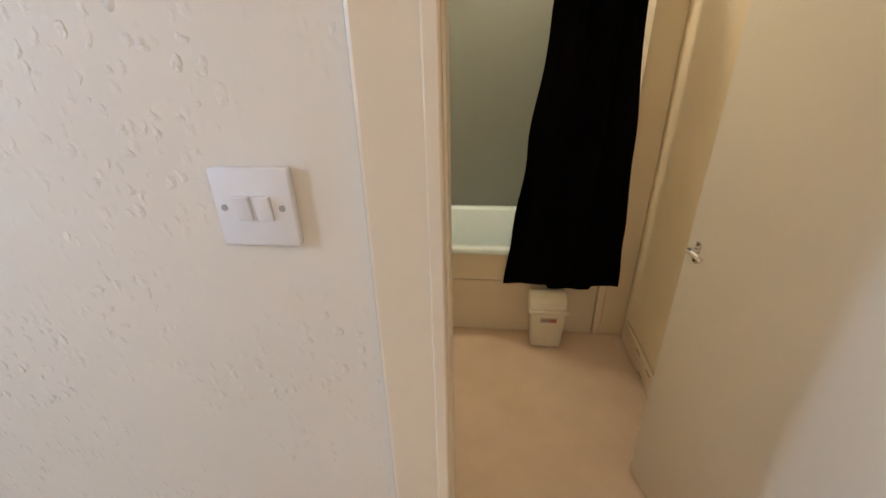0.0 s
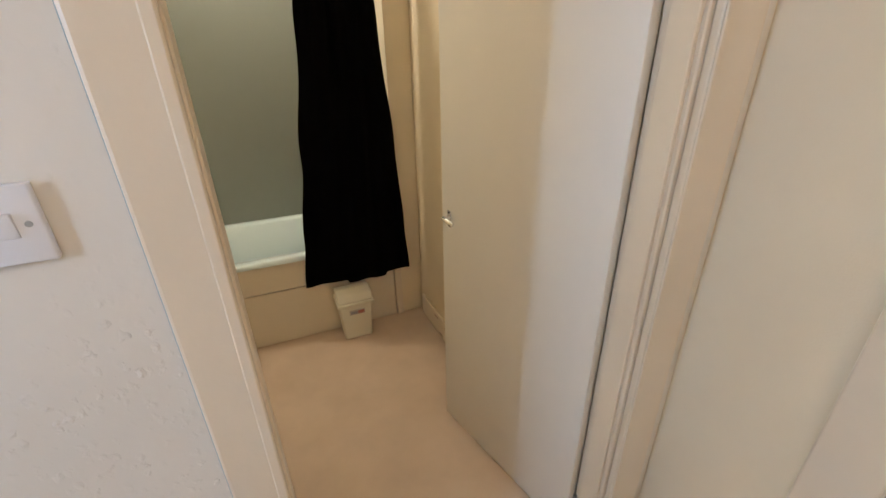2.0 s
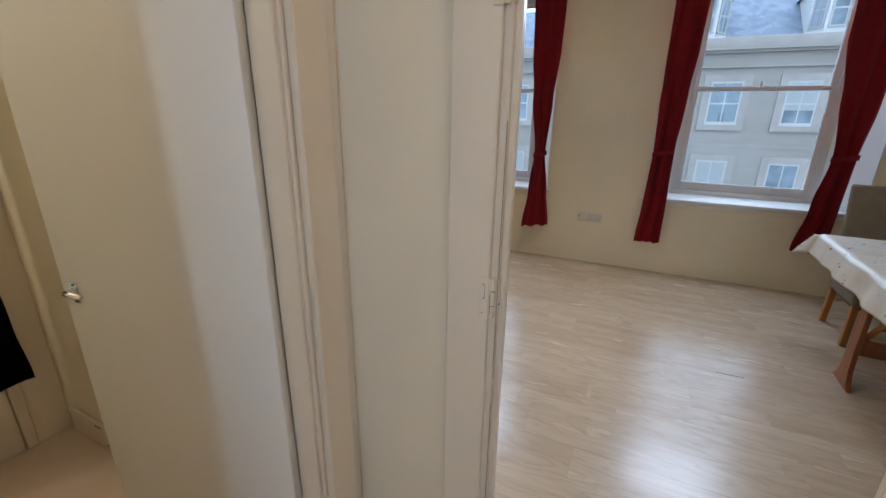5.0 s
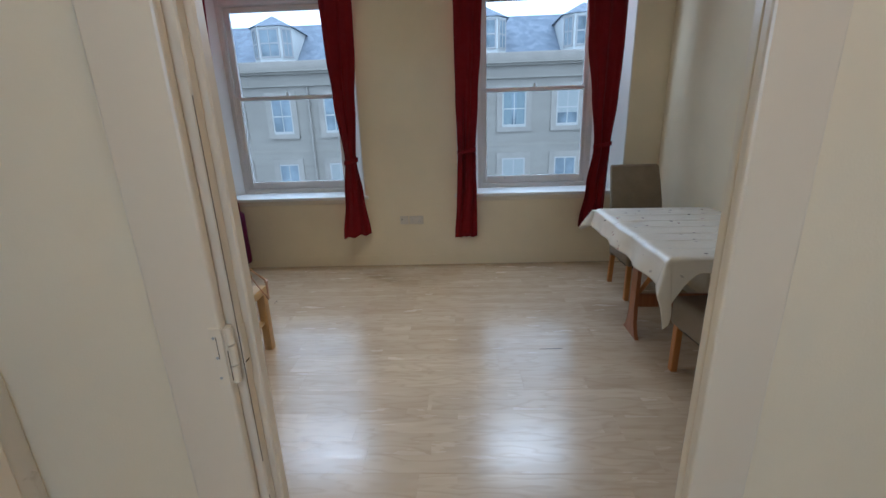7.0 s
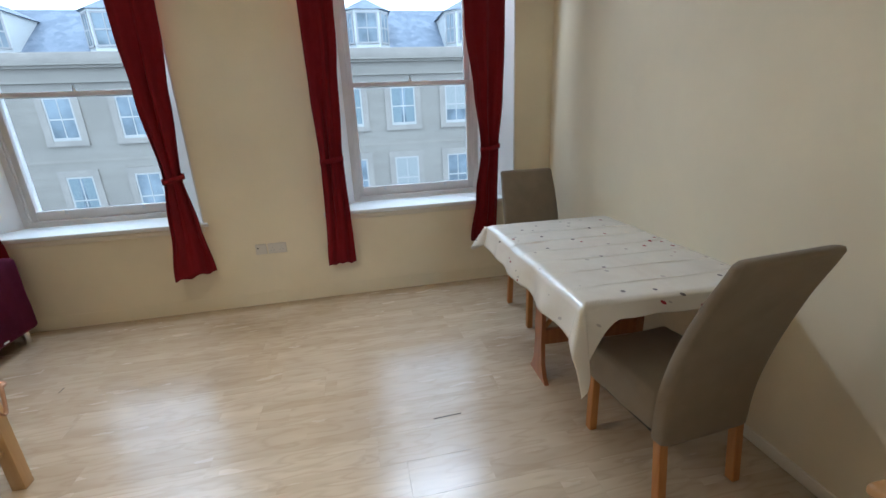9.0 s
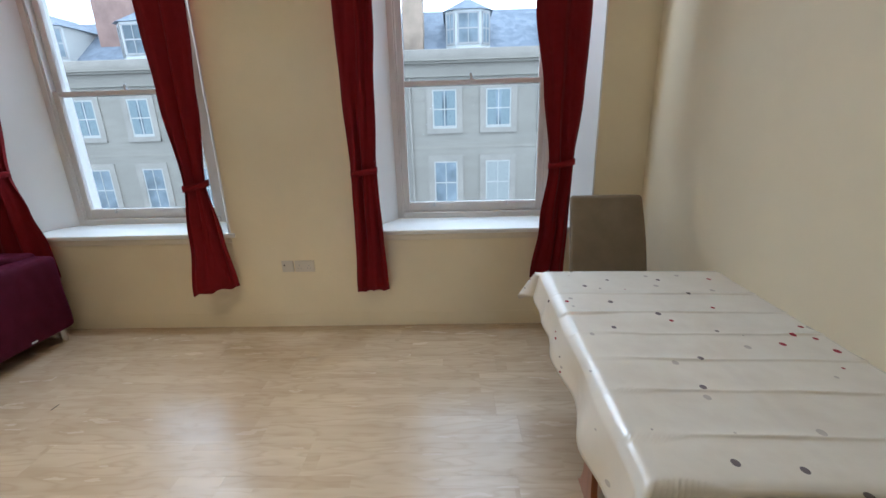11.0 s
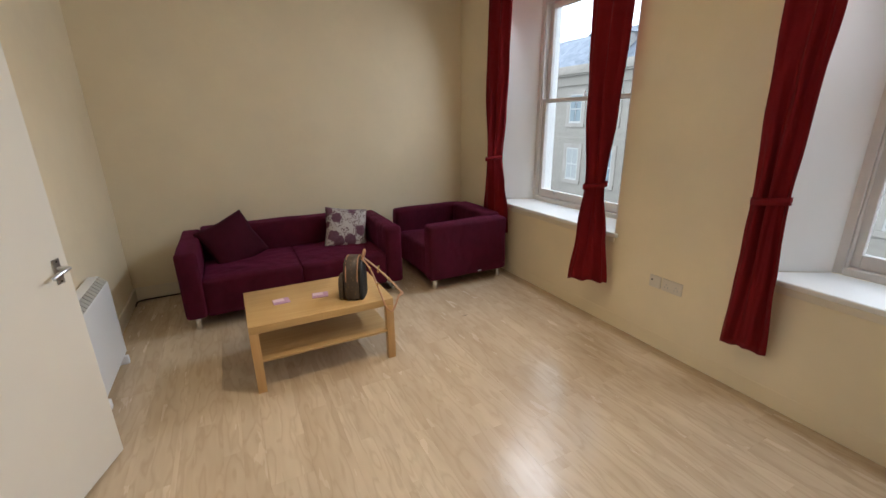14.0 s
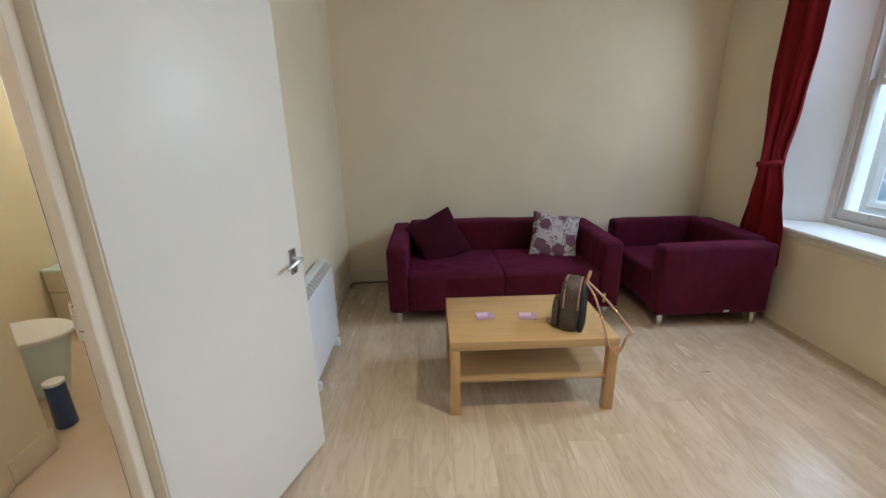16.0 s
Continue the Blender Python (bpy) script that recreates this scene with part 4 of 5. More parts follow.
def seating(name, label, category, width, seats):
    """A low square-armed seat at the origin: its front along -y, its middle at x = 0."""
    s = thing(name, label, category)
    h, dep, arm, fz = 0.66, 0.88, 0.155, 0.105
    for sx in (-1, 1):
        xa, xb = sorted((sx * width / 2, sx * (width / 2 - arm)))
        part("armrest", pad(bmesh.new(), xa, xb, 0.0, dep - 0.02, fz, h - 0.01, 0.032, 0.008, sx), PLUM, s, "", True)
    part("backrest", pad(bmesh.new(), -width / 2 + arm - 0.004, width / 2 - arm + 0.004, dep - 0.19, dep, fz, h + 0.012, 0.032, 0.006, 3), PLUM, s, "", True)
    n_ = width - 2 * arm
    for k in range(seats):
        a = -n_ / 2 + n_ * k / seats
        part("seat_cushion", pad(bmesh.new(), a - 0.006, a + n_ / seats + 0.004, 0.018, dep - 0.185, fz, 0.412, 0.03, 0.02, 7 + k), PLUM, s, "", True)
    for x in (-width / 2 + 0.075, width / 2 - 0.075):
        for y in (0.075, dep - 0.075):
            part("foot", rod(bmesh.new(), (x, y, 0), (x, y, fz + 0.01), 0.024, 18, 0.027), CHROME, s, "chrome cylinder foot")
    return s


sofa = seating("sofa", "plum velour sofa with low square arms on chrome feet", "sofa", 1.82, 2)
sofa.matrix_basis = pose(2.415, 1.633, 0)
chair = seating("armchair", "plum velour armchair beside the window on chrome feet", "armchair", 1.00, 1)
part("tag", bx(0.498, 0.5035, 0.52, 0.56, 0.128, 0.140, m=pose(0, 0, 0)), PLASTIC, chair, "small white maker's tag")
chair.matrix_basis = pose(3.535, 1.955, 0, 0, 0, -90)


def cushion(name, label, mat, w, t, m):
    c = thing(name, label, "cushion")
    k, bm = 18, bmesh.new()
    for side in (1, -1):
        grid = []
        for i in range(k + 1):
            row = []
            for j in range(k + 1):
                u, v = 2 * i / k - 1, 2 * j / k - 1
                e = max(0.0, (1 - u * u) * (1 - v * v)) ** 0.42
                pull = 1 - 0.07 * (1 - abs(v)) * abs(u) ** 3
                pull2 = 1 - 0.07 * (1 - abs(u)) * abs(v) ** 3
                row.append(bm.verts.new((u * w / 2 * pull, v * w / 2 * pull2, side * (t / 2 * e) + 0.006 * noise.noise((u * 3, v * 3, side)))))
            grid.append(row)
        for i in range(k):
            for j in range(k):
                f = (grid[i][j], grid[i + 1][j], grid[i + 1][j + 1], grid[i][j + 1])
                bm.faces.new(f if side > 0 else f[::-1])
    bmesh.ops.remove_doubles(bm, verts=bm.verts[:], dist=0.013)
    part("cover", bm, mat, c, "", True)
    c.matrix_basis = m
    return c


cushion("cushion", "plain dark plum cushion leaning in the sofa corner", PLUM_DARK, 0.44, 0.14, pose(1.91, 2.14, 0.575, 62, 0, 6) @ pose(0, 0, 0, 0, 0, 24))
cushion("cushion", "cream cushion with plum flowers on the sofa", FLOWER, 0.41, 0.13, pose(2.93, 2.13, 0.572, 62, 0, -4) @ pose(0, 0, 0, 0, 0, -9))


# coffee table
def coffee_table():
    t = thing("coffee_table", "light oak veneer coffee table with a lower shelf", "coffee table", (2.385, 0.857, 0))
    x0, x1, y0, y1 = 1.935, 2.832, 0.565, 1.148
    smooth_round(part("tabletop", bx(x0, x1, y0, y1, 0.40, 0.45), OAK, t), 0.003, 2)
    smooth_round(part("shelf", bx(x0 + 0.02, x1 - 0.02, y0 + 0.02, y1 - 0.02, 0.195, 0.212), OAK, t), 0.002, 2)
    for x in (x0, x1 - 0.052):
        for y in (y0, y1 - 0.052):
            smooth_round(part("leg", bx(x, x + 0.052, y, y + 0.052, 0, 0.3995), OAK_LEG, t), 0.003, 2)


coffee_table()
for x, y, r in ((2.155, 0.866, 4), (2.405, 0.846, -8)):
    c = thing("coaster", "lilac printed card on the coffee table", "coaster", (x, y, 0.45), "cards on the coffee table")
    m = pose(x, y, 0.45, 0, 0, r)
    part("card", bx(-0.052, 0.052, -0.042, 0.042, 0.0005, 0.006, 0.001, m=m), PINK, c)
    part("print", bx(-0.048, 0.02, -0.008, 0.036, 0.006, 0.0066, m=m), PALE, c, "pale printed block")


def backpack():
    b = thing("backpack", "small brown canvas backpack with tan leather straps", "backpack", (2.61, 0.712, 0.45))
    m = pose(2.62, 0.727, 0.45, 0, 0, 62)
    def egg(w, d, h, y, k=1.0):
        bm = bmesh.new()
        prof = [(0.0, 0.80), (0.02, 0.95), (0.07, 1.0), (0.15, 0.99), (0.21, 0.93), (0.25, 0.80), (0.275, 0.58), (0.288, 0.30)]
        rings = []
        for z, s in prof:
            ring = []
            for i in range(24):
                a = 2 * math.pi * i / 24
                ca, sa = math.cos(a), math.sin(a)
                ring.append(bm.verts.new(m @ Vector((w / 2 * s * math.copysign(abs(ca) ** 0.6, ca), y + d / 2 * (0.55 + 0.45 * s) * math.copysign(abs(sa) ** 0.6, sa), z * h / 0.288))))
            rings.append(ring)
        for p, q in zip(rings, rings[1:]):
            for i in range(24):
                bm.faces.new((p[i], p[(i + 1) % 24], q[(i + 1) % 24], q[i]))
        bm.faces.new(rings[0][::-1]), bm.faces.new(rings[-1])
        return bm
    part("body", egg(0.21, 0.12, 0.285, 0), BAG, b, "", True)
    part("back_panel", egg(0.19, 0.03, 0.265, -0.058), BAG_DARK, b, "black canvas panel", True)
    part("front_pocket", egg(0.16, 0.05, 0.16, 0.075), BAG, b, "", True)
    for y in (-0.045, 0.03):
        pts = [m @ Vector((0.108 * math.cos(t) * (1 if abs(math.cos(t)) < 0.8 else 1), y, 0.14 + 0.148 * math.sin(t))) for t in [math.pi * k / 20 for k in range(21)]]
        part("zip", tube(bmesh.new(), pts, 0.004, 6), LEATHER, b, "tan piped zip")
    part("zip_pull", tube(bmesh.new(), [m @ Vector(p) for p in ((0.107, 0.032, 0.19), (0.112, 0.036, 0.12))], 0.005, 6), BRASS, b, "brass zip pull")
    part("side_strip", bx(0.098, 0.1065, -0.05, 0.05, 0.06, 0.085, 0.002, m=m), LEATHER, b, "tan leather strip")
    pts = curve(*[m @ Vector(p) for p in ((-0.02, -0.06, 0.25), (-0.01, -0.075, 0.30), (0.01, -0.08, 0.322), (0.03, -0.075, 0.30), (0.04, -0.06, 0.25))], steps=5)
    part("grab_handle", tube(bmesh.new(), pts, 0.009, 8), LEATHER, b, "tan leather grab handle")
    pts = curve(*[m @ Vector(p) for p in ((0.03, -0.06, 0.265), (0.035, -0.135, 0.20), (0.035, -0.225, 0.11), (0.03, -0.300, 0.024), (0.02, -0.315, 0.006), (0.0, -0.300, 0.0))], steps=6)
    part("shoulder_strap", tube(bmesh.new(), pts, 0.006, 8, 2.0), LEATHER, b, "tan leather shoulder strap", True)
    pts = curve(*[m @ Vector(p) for p in ((0.0, -0.06, 0.27), (-0.02, -0.115, 0.20), (-0.05, -0.16, 0.10), (-0.07, -0.195, 0.012), (-0.088, -0.222, -0.05), (-0.065, -0.252, -0.09), (-0.035, -0.275, -0.06), (-0.012, -0.292, -0.010), (0.004, -0.302, 0.0), (0.02, -0.309, 0.010))], steps=6)
    part("shoulder_strap", tube(bmesh.new(), pts, 0.004, 8, 1.9), LEATHER, b, "tan leather shoulder strap", True)
    part("buckle", bx(0.03, 0.075, -0.165, -0.150, 0.150, 0.19, 0.003, m=m), BRASS, b, "brass buckle")
    for x, y, z in ((-0.02, -0.115, 0.20), (-0.05, -0.16, 0.10), (0.035, -0.225, 0.11)):
        part("strap_ring", bx(x - 0.011, x + 0.011, y - 0.007, y + 0.007, z - 0.008, z + 0.008, 0.003, m=m), BRASS, b, "small brass strap fitting")


backpack()


# dining table, its cloth and chairs
def dining_table():
    t = thing("dining_table", "red-brown wooden trestle dining table", "dining table", (2.93, -2.17, 0))
    top = []
    x0, x1, y0, y1, r = 2.335, 3.565, -2.59, -1.785, 0.14
    smooth_round(part("tabletop", bx(x0, x1, y0, y1, 0.725, 0.748), MAHOG, t), 0.006)
    for y in (-1.862, -2.46):
        bm = bmesh.new()
        side = [(0.115, 0.0), (0.085, 0.03), (0.056, 0.10), (0.045, 0.22), (0.047, 0.5), (0.06, 0.70), (0.062, 0.7245)]
        prism(bm, [(2.95 + u, z) for u, z in side] + [(2.95 - u, z) for u, z in side[::-1]], "y", y - 0.012, y + 0.012)
        part("trestle_leg", bm, MAHOG, t)
    smooth_round(part("stretcher", bx(2.935, 2.965, -2.448, -1.874, 0.20, 0.29), MAHOG, t), 0.003)
    bm = bmesh.new()
    tube(bm, [(2.965, -1.90, 0.30), (2.66, -1.95, 0.715)], 0.014, 4, 1.6)
    part("brace", bm, PINE, t, "orange wooden brace")
    bm = bx(2.88, 2.905, -1.8505, -1.8485, 0.615, 0.665)
    part("sticker", bm, PLASTIC, t, "small white sticker")
    t.matrix_basis = pose(2.935, -2.205, 0, 0, 0, -2.3)


dining_table()


def tablecloth():
    """A cream cloth over the table with hanging folds, tucked against the wall."""
    c = thing("tablecloth", "cream wipe-clean tablecloth printed with small dots", "tablecloth", (2.93, -2.17, 0.748))
    x0, x1, y1, yw, top = 2.315, 3.585, -1.765, -2.588, 0.752
    over = 0.145
    bm = bmesh.new()
    nx, ny = 420, 80
    grid = []
    for i in range(nx + 1):
        row = []
        for j in range(ny + 1):
            Y = yw + (y1 + over - yw) * j / ny
            corner = max(0.0, min(1.0, (Y - y1 + 0.16) / 0.24))
            west = 0.075 + 0.26 * corner * corner * (3 - 2 * corner)
            X = x0 - west + (x1 - x0 + west + 0.17) * i / nx
            ex = max(0.0, x0 - X, X - x1)
            ey = max(0.0, Y - y1)
            sx = -1 if X < x0 else 1
            if ex == 0 and ey == 0:
                q = min(abs(X - x0), abs(x1 - X), abs(y1 - Y))
                x, y, z = X, Y, top
                for k, fx in enumerate((2.46, 2.63, 2.79, 2.95, 3.12, 3.30)):
                    d = X - fx - 0.014 * noise.noise((k, Y * 3, 0))
                    z += (0.004 + 0.008 * max(0, noise.noise((k * 3.1, Y * 4, 2)))) * math.exp(-abs(d) / (0.0035 if d < 0 else 0.016))
                z += 0.0022 * math.exp(-((Y + 2.17) / 0.007) ** 2)
                z += 0.0028 * noise.noise((X * 7, Y * 7, 1)) + 0.0012 * noise.noise((X * 19, Y * 19, 4))
                z -= 0.004 * max(0, 1 - q / 0.02) ** 2
            else:
                drop = math.hypot(ex, ey) if ex and ey else ex + ey
                both = min(ex, ey) / (max(ex, ey) + 1e-6)
                wave = 0.035 * noise.noise((X * 4.5, 1, 3)) * (ey > 0) * (ex == 0) + 0.03 * noise.noise((5, Y * 5, 2)) * (ex > 0) * (ey == 0)
                flare = (0.03 + 0.30 * drop) * ((0.75 if ey else 0.35) + (1.1 if sx > 0 else 0.45) * both)
                nrm = Vector((sx * ex, ey)).normalized()
                cx, cy = min(max(X, x0), x1), min(Y, y1)
                k = min(1.0, drop / 0.1)
                fold = 0.5 + 0.5 * both
                x = cx + nrm.x * flare + (wave * k if ex and not ey else 0)
                y = cy + nrm.y * flare + (wave * k if ey and not ex else 0)
                z = top - 0.004 - drop * (0.93 - 0.05 * both) + 0.008 * k * noise.noise((X * 9, Y * 9, 5))
                y = max(y, yw)
            row.append(bm.verts.new((x, y, z)))
        grid.append(row)
    for i in range(nx):
        for j in range(ny):
            bm.faces.new((grid[i][j], grid[i + 1][j], grid[i + 1][j + 1], grid[i][j + 1]))
    thicken(part("cloth", bm, CLOTH, c, "", True), 0.002)
    c.matrix_basis = pose(2.935, -2.205, 0.748, 0, 0, -2.3)


tablecloth()


def dining_chair(label):
    """A high scroll-backed upholstered chair at the origin, facing +x; x = 0 at its back legs."""
    c = thing("dining_chair", label, "chair", group="chairs at the dining table")
    prof = curve((0.02, 0, 0.27), (0.012, 0, 0.45), (-0.03, 0, 0.65), (-0.095, 0, 0.85), (-0.150, 0, 0.98), (-0.168, 0, 1.025), steps=6)
    bm = bmesh.new()
    rings = []
    for p in prof:
        t = (p.z - 0.27) / 0.755
        th = 0.075 - 0.03 * t
        wd = 0.205 + 0.012 * math.sin(math.pi * t)
        ring = []
        for k in range(20):
            a = 2 * math.pi * k / 20
            ca, sa = math.cos(a), math.sin(a)
            ring.append(bm.verts.new((p.x + th / 2 * math.copysign(abs(ca) ** 0.45, ca), wd * math.copysign(abs(sa) ** 0.22, sa), p.z)))
        rings.append(ring)
    for a, b in zip(rings, rings[1:]):
        for k in range(20):
            bm.faces.new((a[k], a[(k + 1) % 20], b[(k + 1) % 20], b[k]))
    bm.faces.new(rings[0][::-1])
    top = [bm.verts.new(v.co + Vector((-0.004, 0, 0.014)) - Vector((0.25 * (v.co.x - prof[-1].x), 0.05 * v.co.y, 0))) for v in rings[-1]]
    for k in range(20):
        bm.faces.new((rings[-1][k], rings[-1][(k + 1) % 20], top[(k + 1) % 20], top[k]))
    bm.faces.new(top)
    part("backrest", bm, TAUPE, c, "", True)
    part("seat", pad(bmesh.new(), 0.03, 0.455, -0.215, 0.215, 0.295, 0.465, 0.025, 0.012, 2), TAUPE, c, "", True)
    part("seat_base", bx(0.05, 0.43, -0.19, 0.19, 0.278, 0.297), DARK, c, "black underside")
    for x in (0.0, 0.40):
        for y in (-0.20, 0.162):
            bm = bx(x, x + 0.038, y, y + 0.038, 0.0, 0.30, 0.003)
            if x == 0:
                for v in bm.verts:
                    if v.co.z < 0.1:
                        v.co.x -= 0.03
            part("leg", bm, PINE, c, "orange stained wooden leg")
    return c


near = dining_chair("taupe upholstered high-backed chair pushed under the table")
far = copy_thing(near, pose(3.925, -2.265, 0, 0, 0, 178))
far["label"] = "taupe upholstered high-backed chair at the window end"
near.matrix_basis = pose(2.095, -2.165, 0, 0, 0, 4)

cab = thing("low_cabinet", "honey wood low cabinet behind the door jamb", "cabinet", (1.26, -2.18, 0))
smooth_round(part("carcass", bx(1.05, 1.46, -2.48, -1.885, 0.02, 0.72), CABWOOD, cab), 0.02)
smooth_round(part("top", bx(1.04, 1.475, -2.49, -1.875, 0.722, 0.75), CABWOOD, cab), 0.01)
smooth_round(part("plinth", bx(1.06, 1.44, -2.46, -1.90, 0.0, 0.022), CABWOOD, cab), 0.003)
for za in (0.06, 0.28, 0.50):
    smooth_round(part("drawer_front", bx(1.461, 1.474, -2.46, -1.905, za, za + 0.20), CABWOOD, cab), 0.004)

cable = tube(bmesh.new(), curve((1.045, 2.45, 0.012), (1.06, 2.57, 0.012), (1.25, 2.588, 0.012), (1.6, 2.592, 0.012), (2.4, 2.592, 0.012), steps=8), 0.007, 8)
solid("cable", cable, DARK, "black cable along the skirting behind the sofa", "cable")
solid("floor_scratch", bx(2.7530, 2.7580, -1.375, -1.23, 0.0002, 0.0012, m=Matrix.Translation((2.7555, -1.268, 0)) @ pose(0, 0, 0, 0, 0, 2.5) @ Matrix.Translation((-2.7555, 1.268, 0))), DARK, "dark scratch in the laminate floor", "scratch", "structure")
solid("floor_scratch", bx(3.55, 3.60, 0.88, 0.886, 0.0002, 0.0012), DARK, "short dark scratch in the laminate floor", "scratch", "structure")


# ---- the street ----
FX = 22.0
setting("ground", bx(5.2, 400, -300, 300, -9.3, -9.0), ASPHALT, "grey street far below", "road")


def facade():
    f = thing("tenement", "weathered sandstone tenement with sash windows across the street", "building", (FX + 5, 2, -9))
    part("wall", bx(FX, FX + 10, -34, 46, -9.0, 4.0), STONE, f)
    cor = bx(FX - 0.45, FX + 0.2, -34, 46, 4.10, 4.20)
    box(cor, FX - 0.30, FX + 0.2, -34, 46, 4.0, 4.101)
    box(cor, FX - 0.08, FX + 0.2, -34, 46, 3.56, 4.001)
    box(cor, FX - 0.14, FX + 0.2, -34, 46, 3.46, 3.561)
    part("cornice", cor, STONE, f, "grey stone cornice")
    part("parapet", bx(FX - 0.12, FX + 0.35, -34, 46, 4.201, 4.62, 0.03), PALESTONE, f, "pale weathered parapet")
    part("string_course", bx(FX - 0.02, FX + 0.1, -34, 46, 0.30, 0.40), STONE, f)
    part("roof", roof_mesh(), SLATE, f, "blue-grey slate roof")
    return f


def roof_mesh():
    bm = bmesh.new()
    prism(bm, [(FX + 0.36, 4.02), (FX + 3.9, 7.0), (FX + 9.8, 4.02)], "y", -34, 46)
    return bm


TEN = facade()


def far_window(y, z0, z1, w, surround, look_):
    """One sash window of the far house: stone surround, white sashes, panes, and its blind or curtains."""
    a, b = y - w / 2, y + w / 2
    s = bmesh.new()
    t = surround
    for p, q in ((a - t, a), (b, b + t)):
        box(s, FX - 0.05, FX + 0.05, p, q, z0 - 0.22, z1 + t)
    box(s, FX - 0.05, FX + 0.05, a, b, z1, z1 + t)
    box(s, FX - 0.09, FX + 0.05, a - t, b + t, z0 - 0.22, z0)
    wi = part("window", s, PALESTONE, TEN, "pale stone window surround")
    fr = bmesh.new()
    mid = (z0 + z1) / 2
    for p, q in ((a, a + 0.07), (b - 0.07, b), (y - 0.02, y + 0.02)):
        box(fr, FX - 0.032, FX - 0.002, p, q, z0, z1)
    for p, q in ((z0, z0 + 0.13), (mid - 0.03, mid + 0.03), (z1 - 0.07, z1)):
        box(fr, FX - 0.034, FX - 0.004, a + 0.001, b - 0.001, p, q)
    part("frame", fr, FARWHITE, wi, "white sash frame")
    part("pane", bx(FX - 0.022, FX - 0.003, a + 0.03, b - 0.03, z0 + 0.03, z1 - 0.03), FARGLASS, wi, "dark reflecting panes")
    if look_ == 1:
        part("blind", bx(FX - 0.027, FX - 0.022, a + 0.071, b - 0.071, mid - 0.25, z1 - 0.07), BLIND, wi, "white blind")
    if look_ == 2:
        part("blind", bx(FX - 0.027, FX - 0.022, a + 0.071, b - 0.071, z0 + 0.1, z1 - 0.07), BLIND, wi, "closed white blind")
    if look_ == 3:
        for p, q in ((a + 0.071, a + 0.071 + w * 0.34), (b - 0.071 - w * 0.34, b - 0.071)):
            part("net", bx(FX - 0.027, FX - 0.022, p, q, z0 + 0.1, z1 - 0.07), NET, wi, "grey-blue net curtain")


# windows along the street: centre and width of the opening, from the near house to both ends
BAYS = [(-1.0, 1.13), (-3.5, 1.17), (-6.1, 1.08), (-8.7, 1.08), (-11.4, 1.08), (-14.1, 1.08), (1.60, 0.60), (3.32, 0.60), (5.44, 1.04), (8.12, 1.04), (10.77, 1.04), (13.45, 1.04), (16.1, 1.04), (18.8, 1.04), (21.5, 1.04), (24.2, 1.04), (26.9, 1.04)]
for i, (y, w) in enumerate(BAYS):
    far_window(y, 1.20, 2.93, w, 0.27, (3, 3, 1, 0, 3, 1, 1, 0, 0, 0, 0, 3)[i % 12])
    far_window(y, -2.36, -0.31, w, 0.27, (0, 2, 0, 1, 0, 3, 0, 0, 1, 0, 3, 0)[i % 12])
    if abs(y) < 15:
        far_window(y, -5.8, -3.8, w, 0.27, (0, 3, 1)[i % 3])

for y in (0.59, 6.68, -7.6):
    p = rod(bmesh.new(), (FX - 0.10, y, -9.0), (FX - 0.10, y, 3.4), 0.055, 10)
    for z in (-6, -3, 0, 2.6):
        box(p, FX - 0.16, FX, y - 0.09, y + 0.09, z, z + 0.06)
    part("downpipe", p, PALESTONE, TEN, "grey iron downpipe")


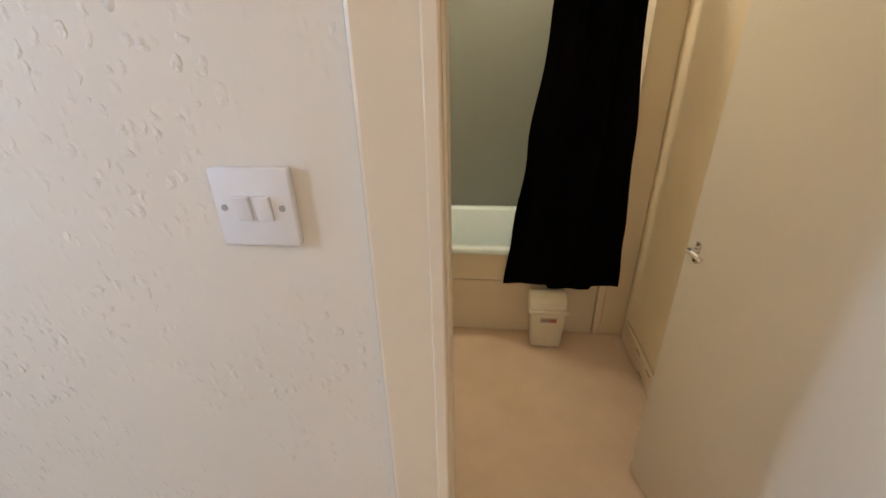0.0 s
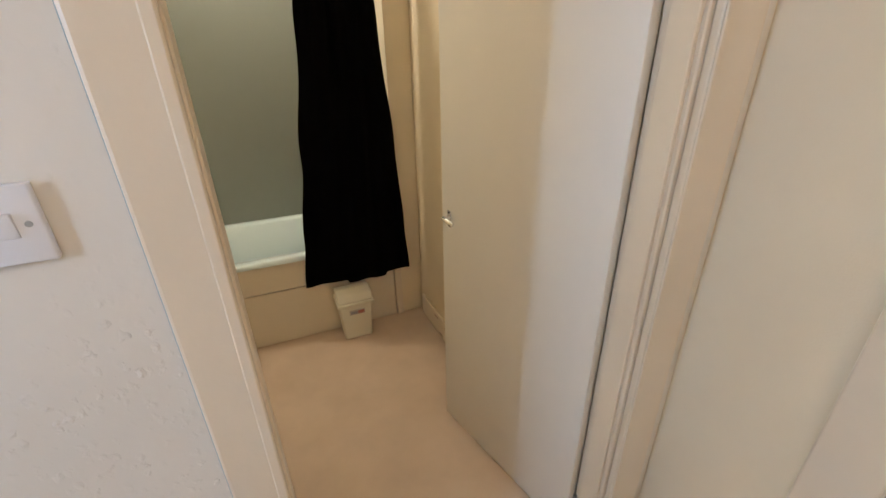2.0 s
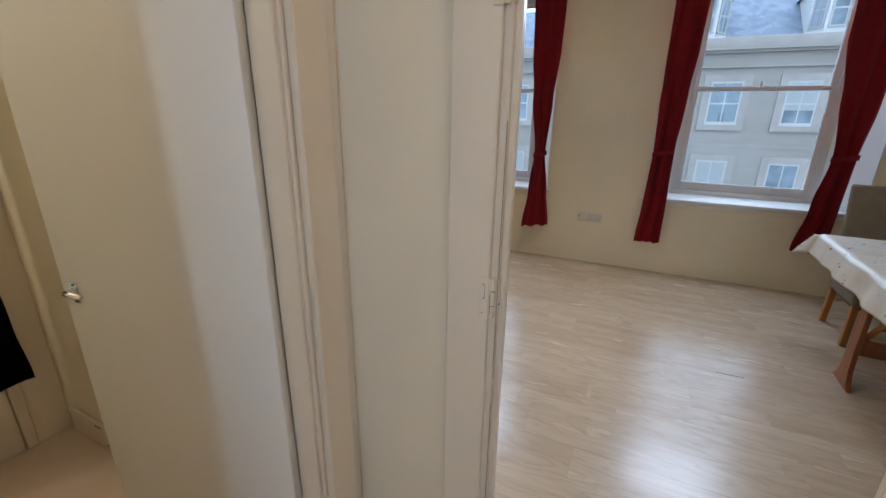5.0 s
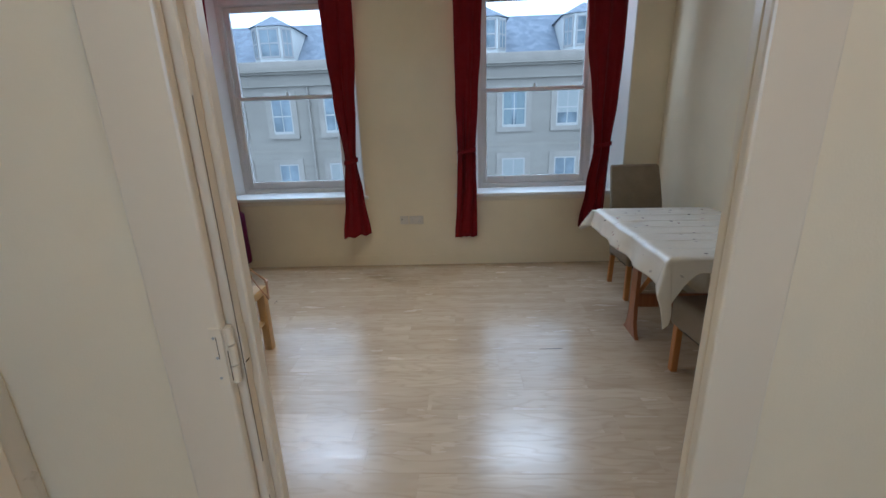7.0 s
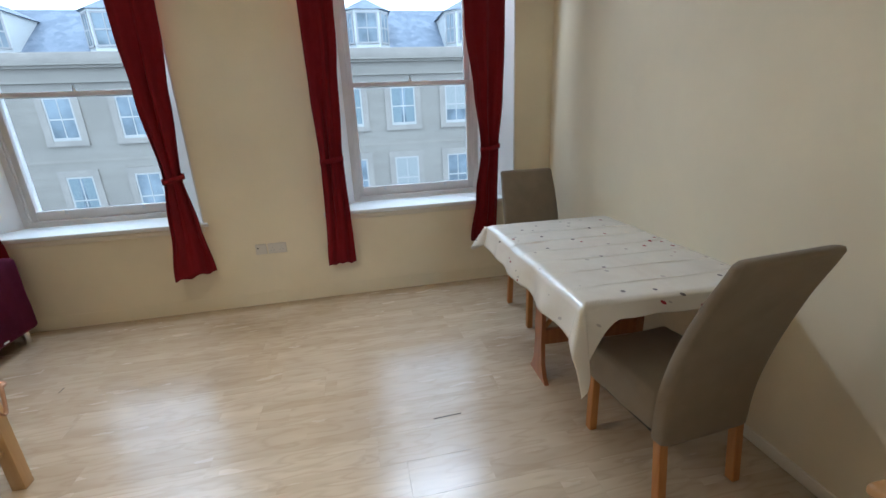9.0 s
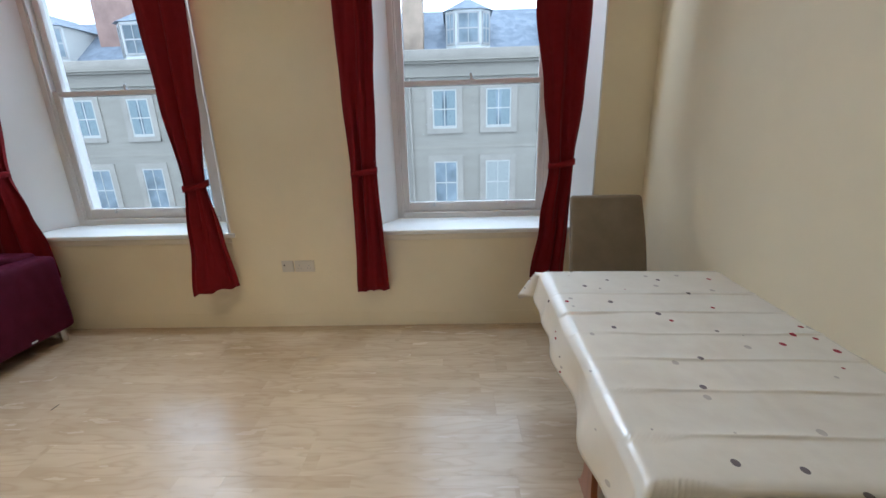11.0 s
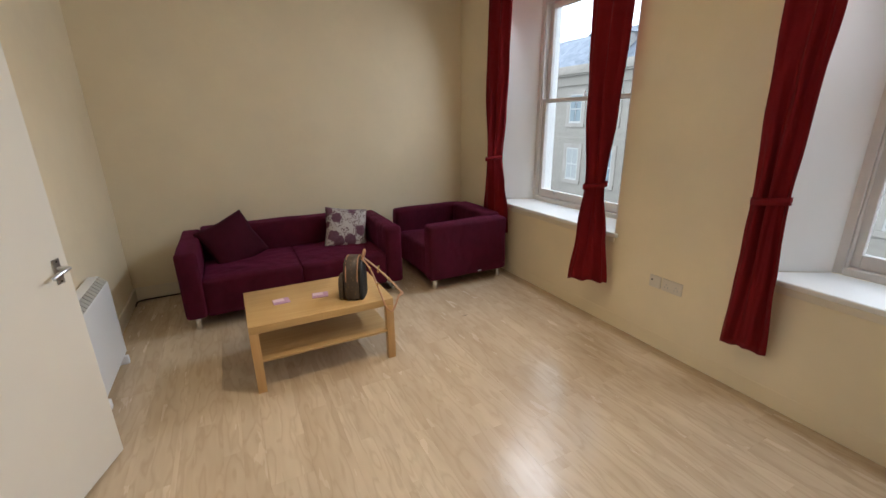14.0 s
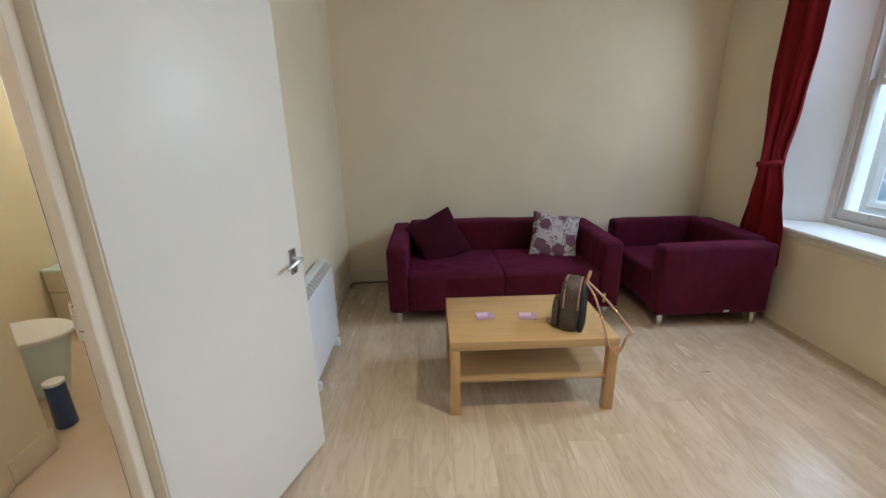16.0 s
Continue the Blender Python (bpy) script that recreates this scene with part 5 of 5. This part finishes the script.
def dormer(y):
    """A canted slate dormer with three sash lights and a hipped lid."""
    x0, z0, z1, w = FX + 0.55, 4.78, 6.30, 2.05
    plan = [(x0 + 0.45, y - w / 2), (x0, y - w / 4 - 0.05), (x0, y + w / 4 + 0.05), (x0 + 0.45, y + w / 2), (x0 + 2.6, y + w / 2), (x0 + 2.6, y - w / 2)]
    d_ = part("dormer", prism(bmesh.new(), plan, "z", z0 - 0.3, z1), GREY, TEN, "canted grey dormer")
    bm = bmesh.new()
    eave = [bm.verts.new((px + (0.0 if px > x0 + 1 else -0.14), y + (py - y) * 1.12, z1)) for px, py in plan]
    ridge = [bm.verts.new((x0 + 0.75, y, z1 + 0.62)), bm.verts.new((x0 + 2.6, y, z1 + 0.62))]
    for i, j in ((0, 1), (1, 2), (2, 3)):
        bm.faces.new((eave[i], eave[j], ridge[0]))
    bm.faces.new((eave[3], eave[4], ridge[1], ridge[0]))
    bm.faces.new((eave[5], eave[0], ridge[0], ridge[1]))
    bm.faces.new(eave[::-1])
    bm.faces.new((eave[4], eave[5], ridge[1]))
    part("lid", bm, SLATE, d_, "slate hipped dormer roof")
    for i, j in ((0, 1), (1, 2), (2, 3)):
        p, q = Vector((*plan[i], 0)), Vector((*plan[j], 0))
        u = (q - p).normalized()
        nrm = Vector((u.y, -u.x, 0))
        if nrm.x > 0:
            nrm = -nrm
        L = (q - p).length
        m = Matrix.Translation(p + nrm * 0.02) @ Matrix(((u.x, nrm.x, 0, 0), (u.y, nrm.y, 0, 0), (0, 0, 1, 0), (0, 0, 0, 1)))
        fr = bmesh.new()
        for a, b in ((0.06, 0.13), (L - 0.13, L - 0.06), (L / 2 - 0.02, L / 2 + 0.02)):
            box(fr, a, b, -0.01, 0.03, z0 + 0.1, z1 - 0.1, m=m)
        for a, b in ((z0 + 0.1, z0 + 0.18), ((z0 + z1) / 2 - 0.03, (z0 + z1) / 2 + 0.03), (z1 - 0.16, z1 - 0.1)):
            box(fr, 0.06, L - 0.06, -0.01, 0.028, a, b, m=m)
        part("dormer_frame", fr, DORMER, d_)
        part("dormer_pane", bx(0.08, L - 0.08, -0.005, 0.012, z0 + 0.12, z1 - 0.12, m=m), FARGLASS, d_)


for y in (-2.15, -6.95, 3.35, 8.5, 13.3, -11.4, 18):
    dormer(y)


def chimney(y, x, w, top, mat, label):
    c = part("chimney", bx(x, x + 1.1, y - w / 2, y + w / 2, 4.4, top, 0.03), mat, TEN, label)
    part("coping", bx(x - 0.1, x + 1.2, y - w / 2 - 0.1, y + w / 2 + 0.1, top, top + 0.18), PALESTONE, c)
    k = max(2, int(w / 0.5))
    for i in range(k):
        yy = y - w / 2 + w * (i + 0.5) / k
        part("chimney_pot", rod(bmesh.new(), (x + 0.55, yy, top + 0.18), (x + 0.55, yy, top + 0.85), 0.15, 12, 0.12), REDBRICK, c, "clay chimney pot")


chimney(0.42, FX + 1.2, 0.95, 8.4, BROWNSTONE, "tall brown stone chimney stack")
chimney(15.0, FX + 2.2, 2.6, 8.6, REDBRICK, "red brick chimney stack")
chimney(-13.0, FX + 2.4, 2.0, 8.4, STONE, "grey stone chimney stack")


# ---- laminate planks, one by one ----
slab = setting("floor_living", bx(0.96, 4.52, -2.7, 2.62, -0.12, -0.009), MAHOG, "pale oak laminate plank floor", "floor")
PW, PL = 0.194, 1.285
xa, row = 0.962, 0
shared = {}
rng = random.Random(4)
while xa < 4.52:
    wd = min(PW, 4.519 - xa)
    y = -2.69 - rng.uniform(0, 0.8) * PL if row else -2.69
    while y < 2.619:
        p, q = max(y, -2.69), min(y + PL, 2.619)
        if q - p > 0.02:
            key = (round(wd, 4), round(q - p, 4))
            if key not in shared:
                shared[key] = mesh_of("plank", bx(0.0001, wd - 0.0001, 0.0001, q - p - 0.0001, -0.0089, 0.0, 0.00035), PLANK)
            ob = new("plank", shared[key])
            ob.parent = slab
            ob.location = (xa, p, 0)
        y += PL
    xa += PW
    row += 1
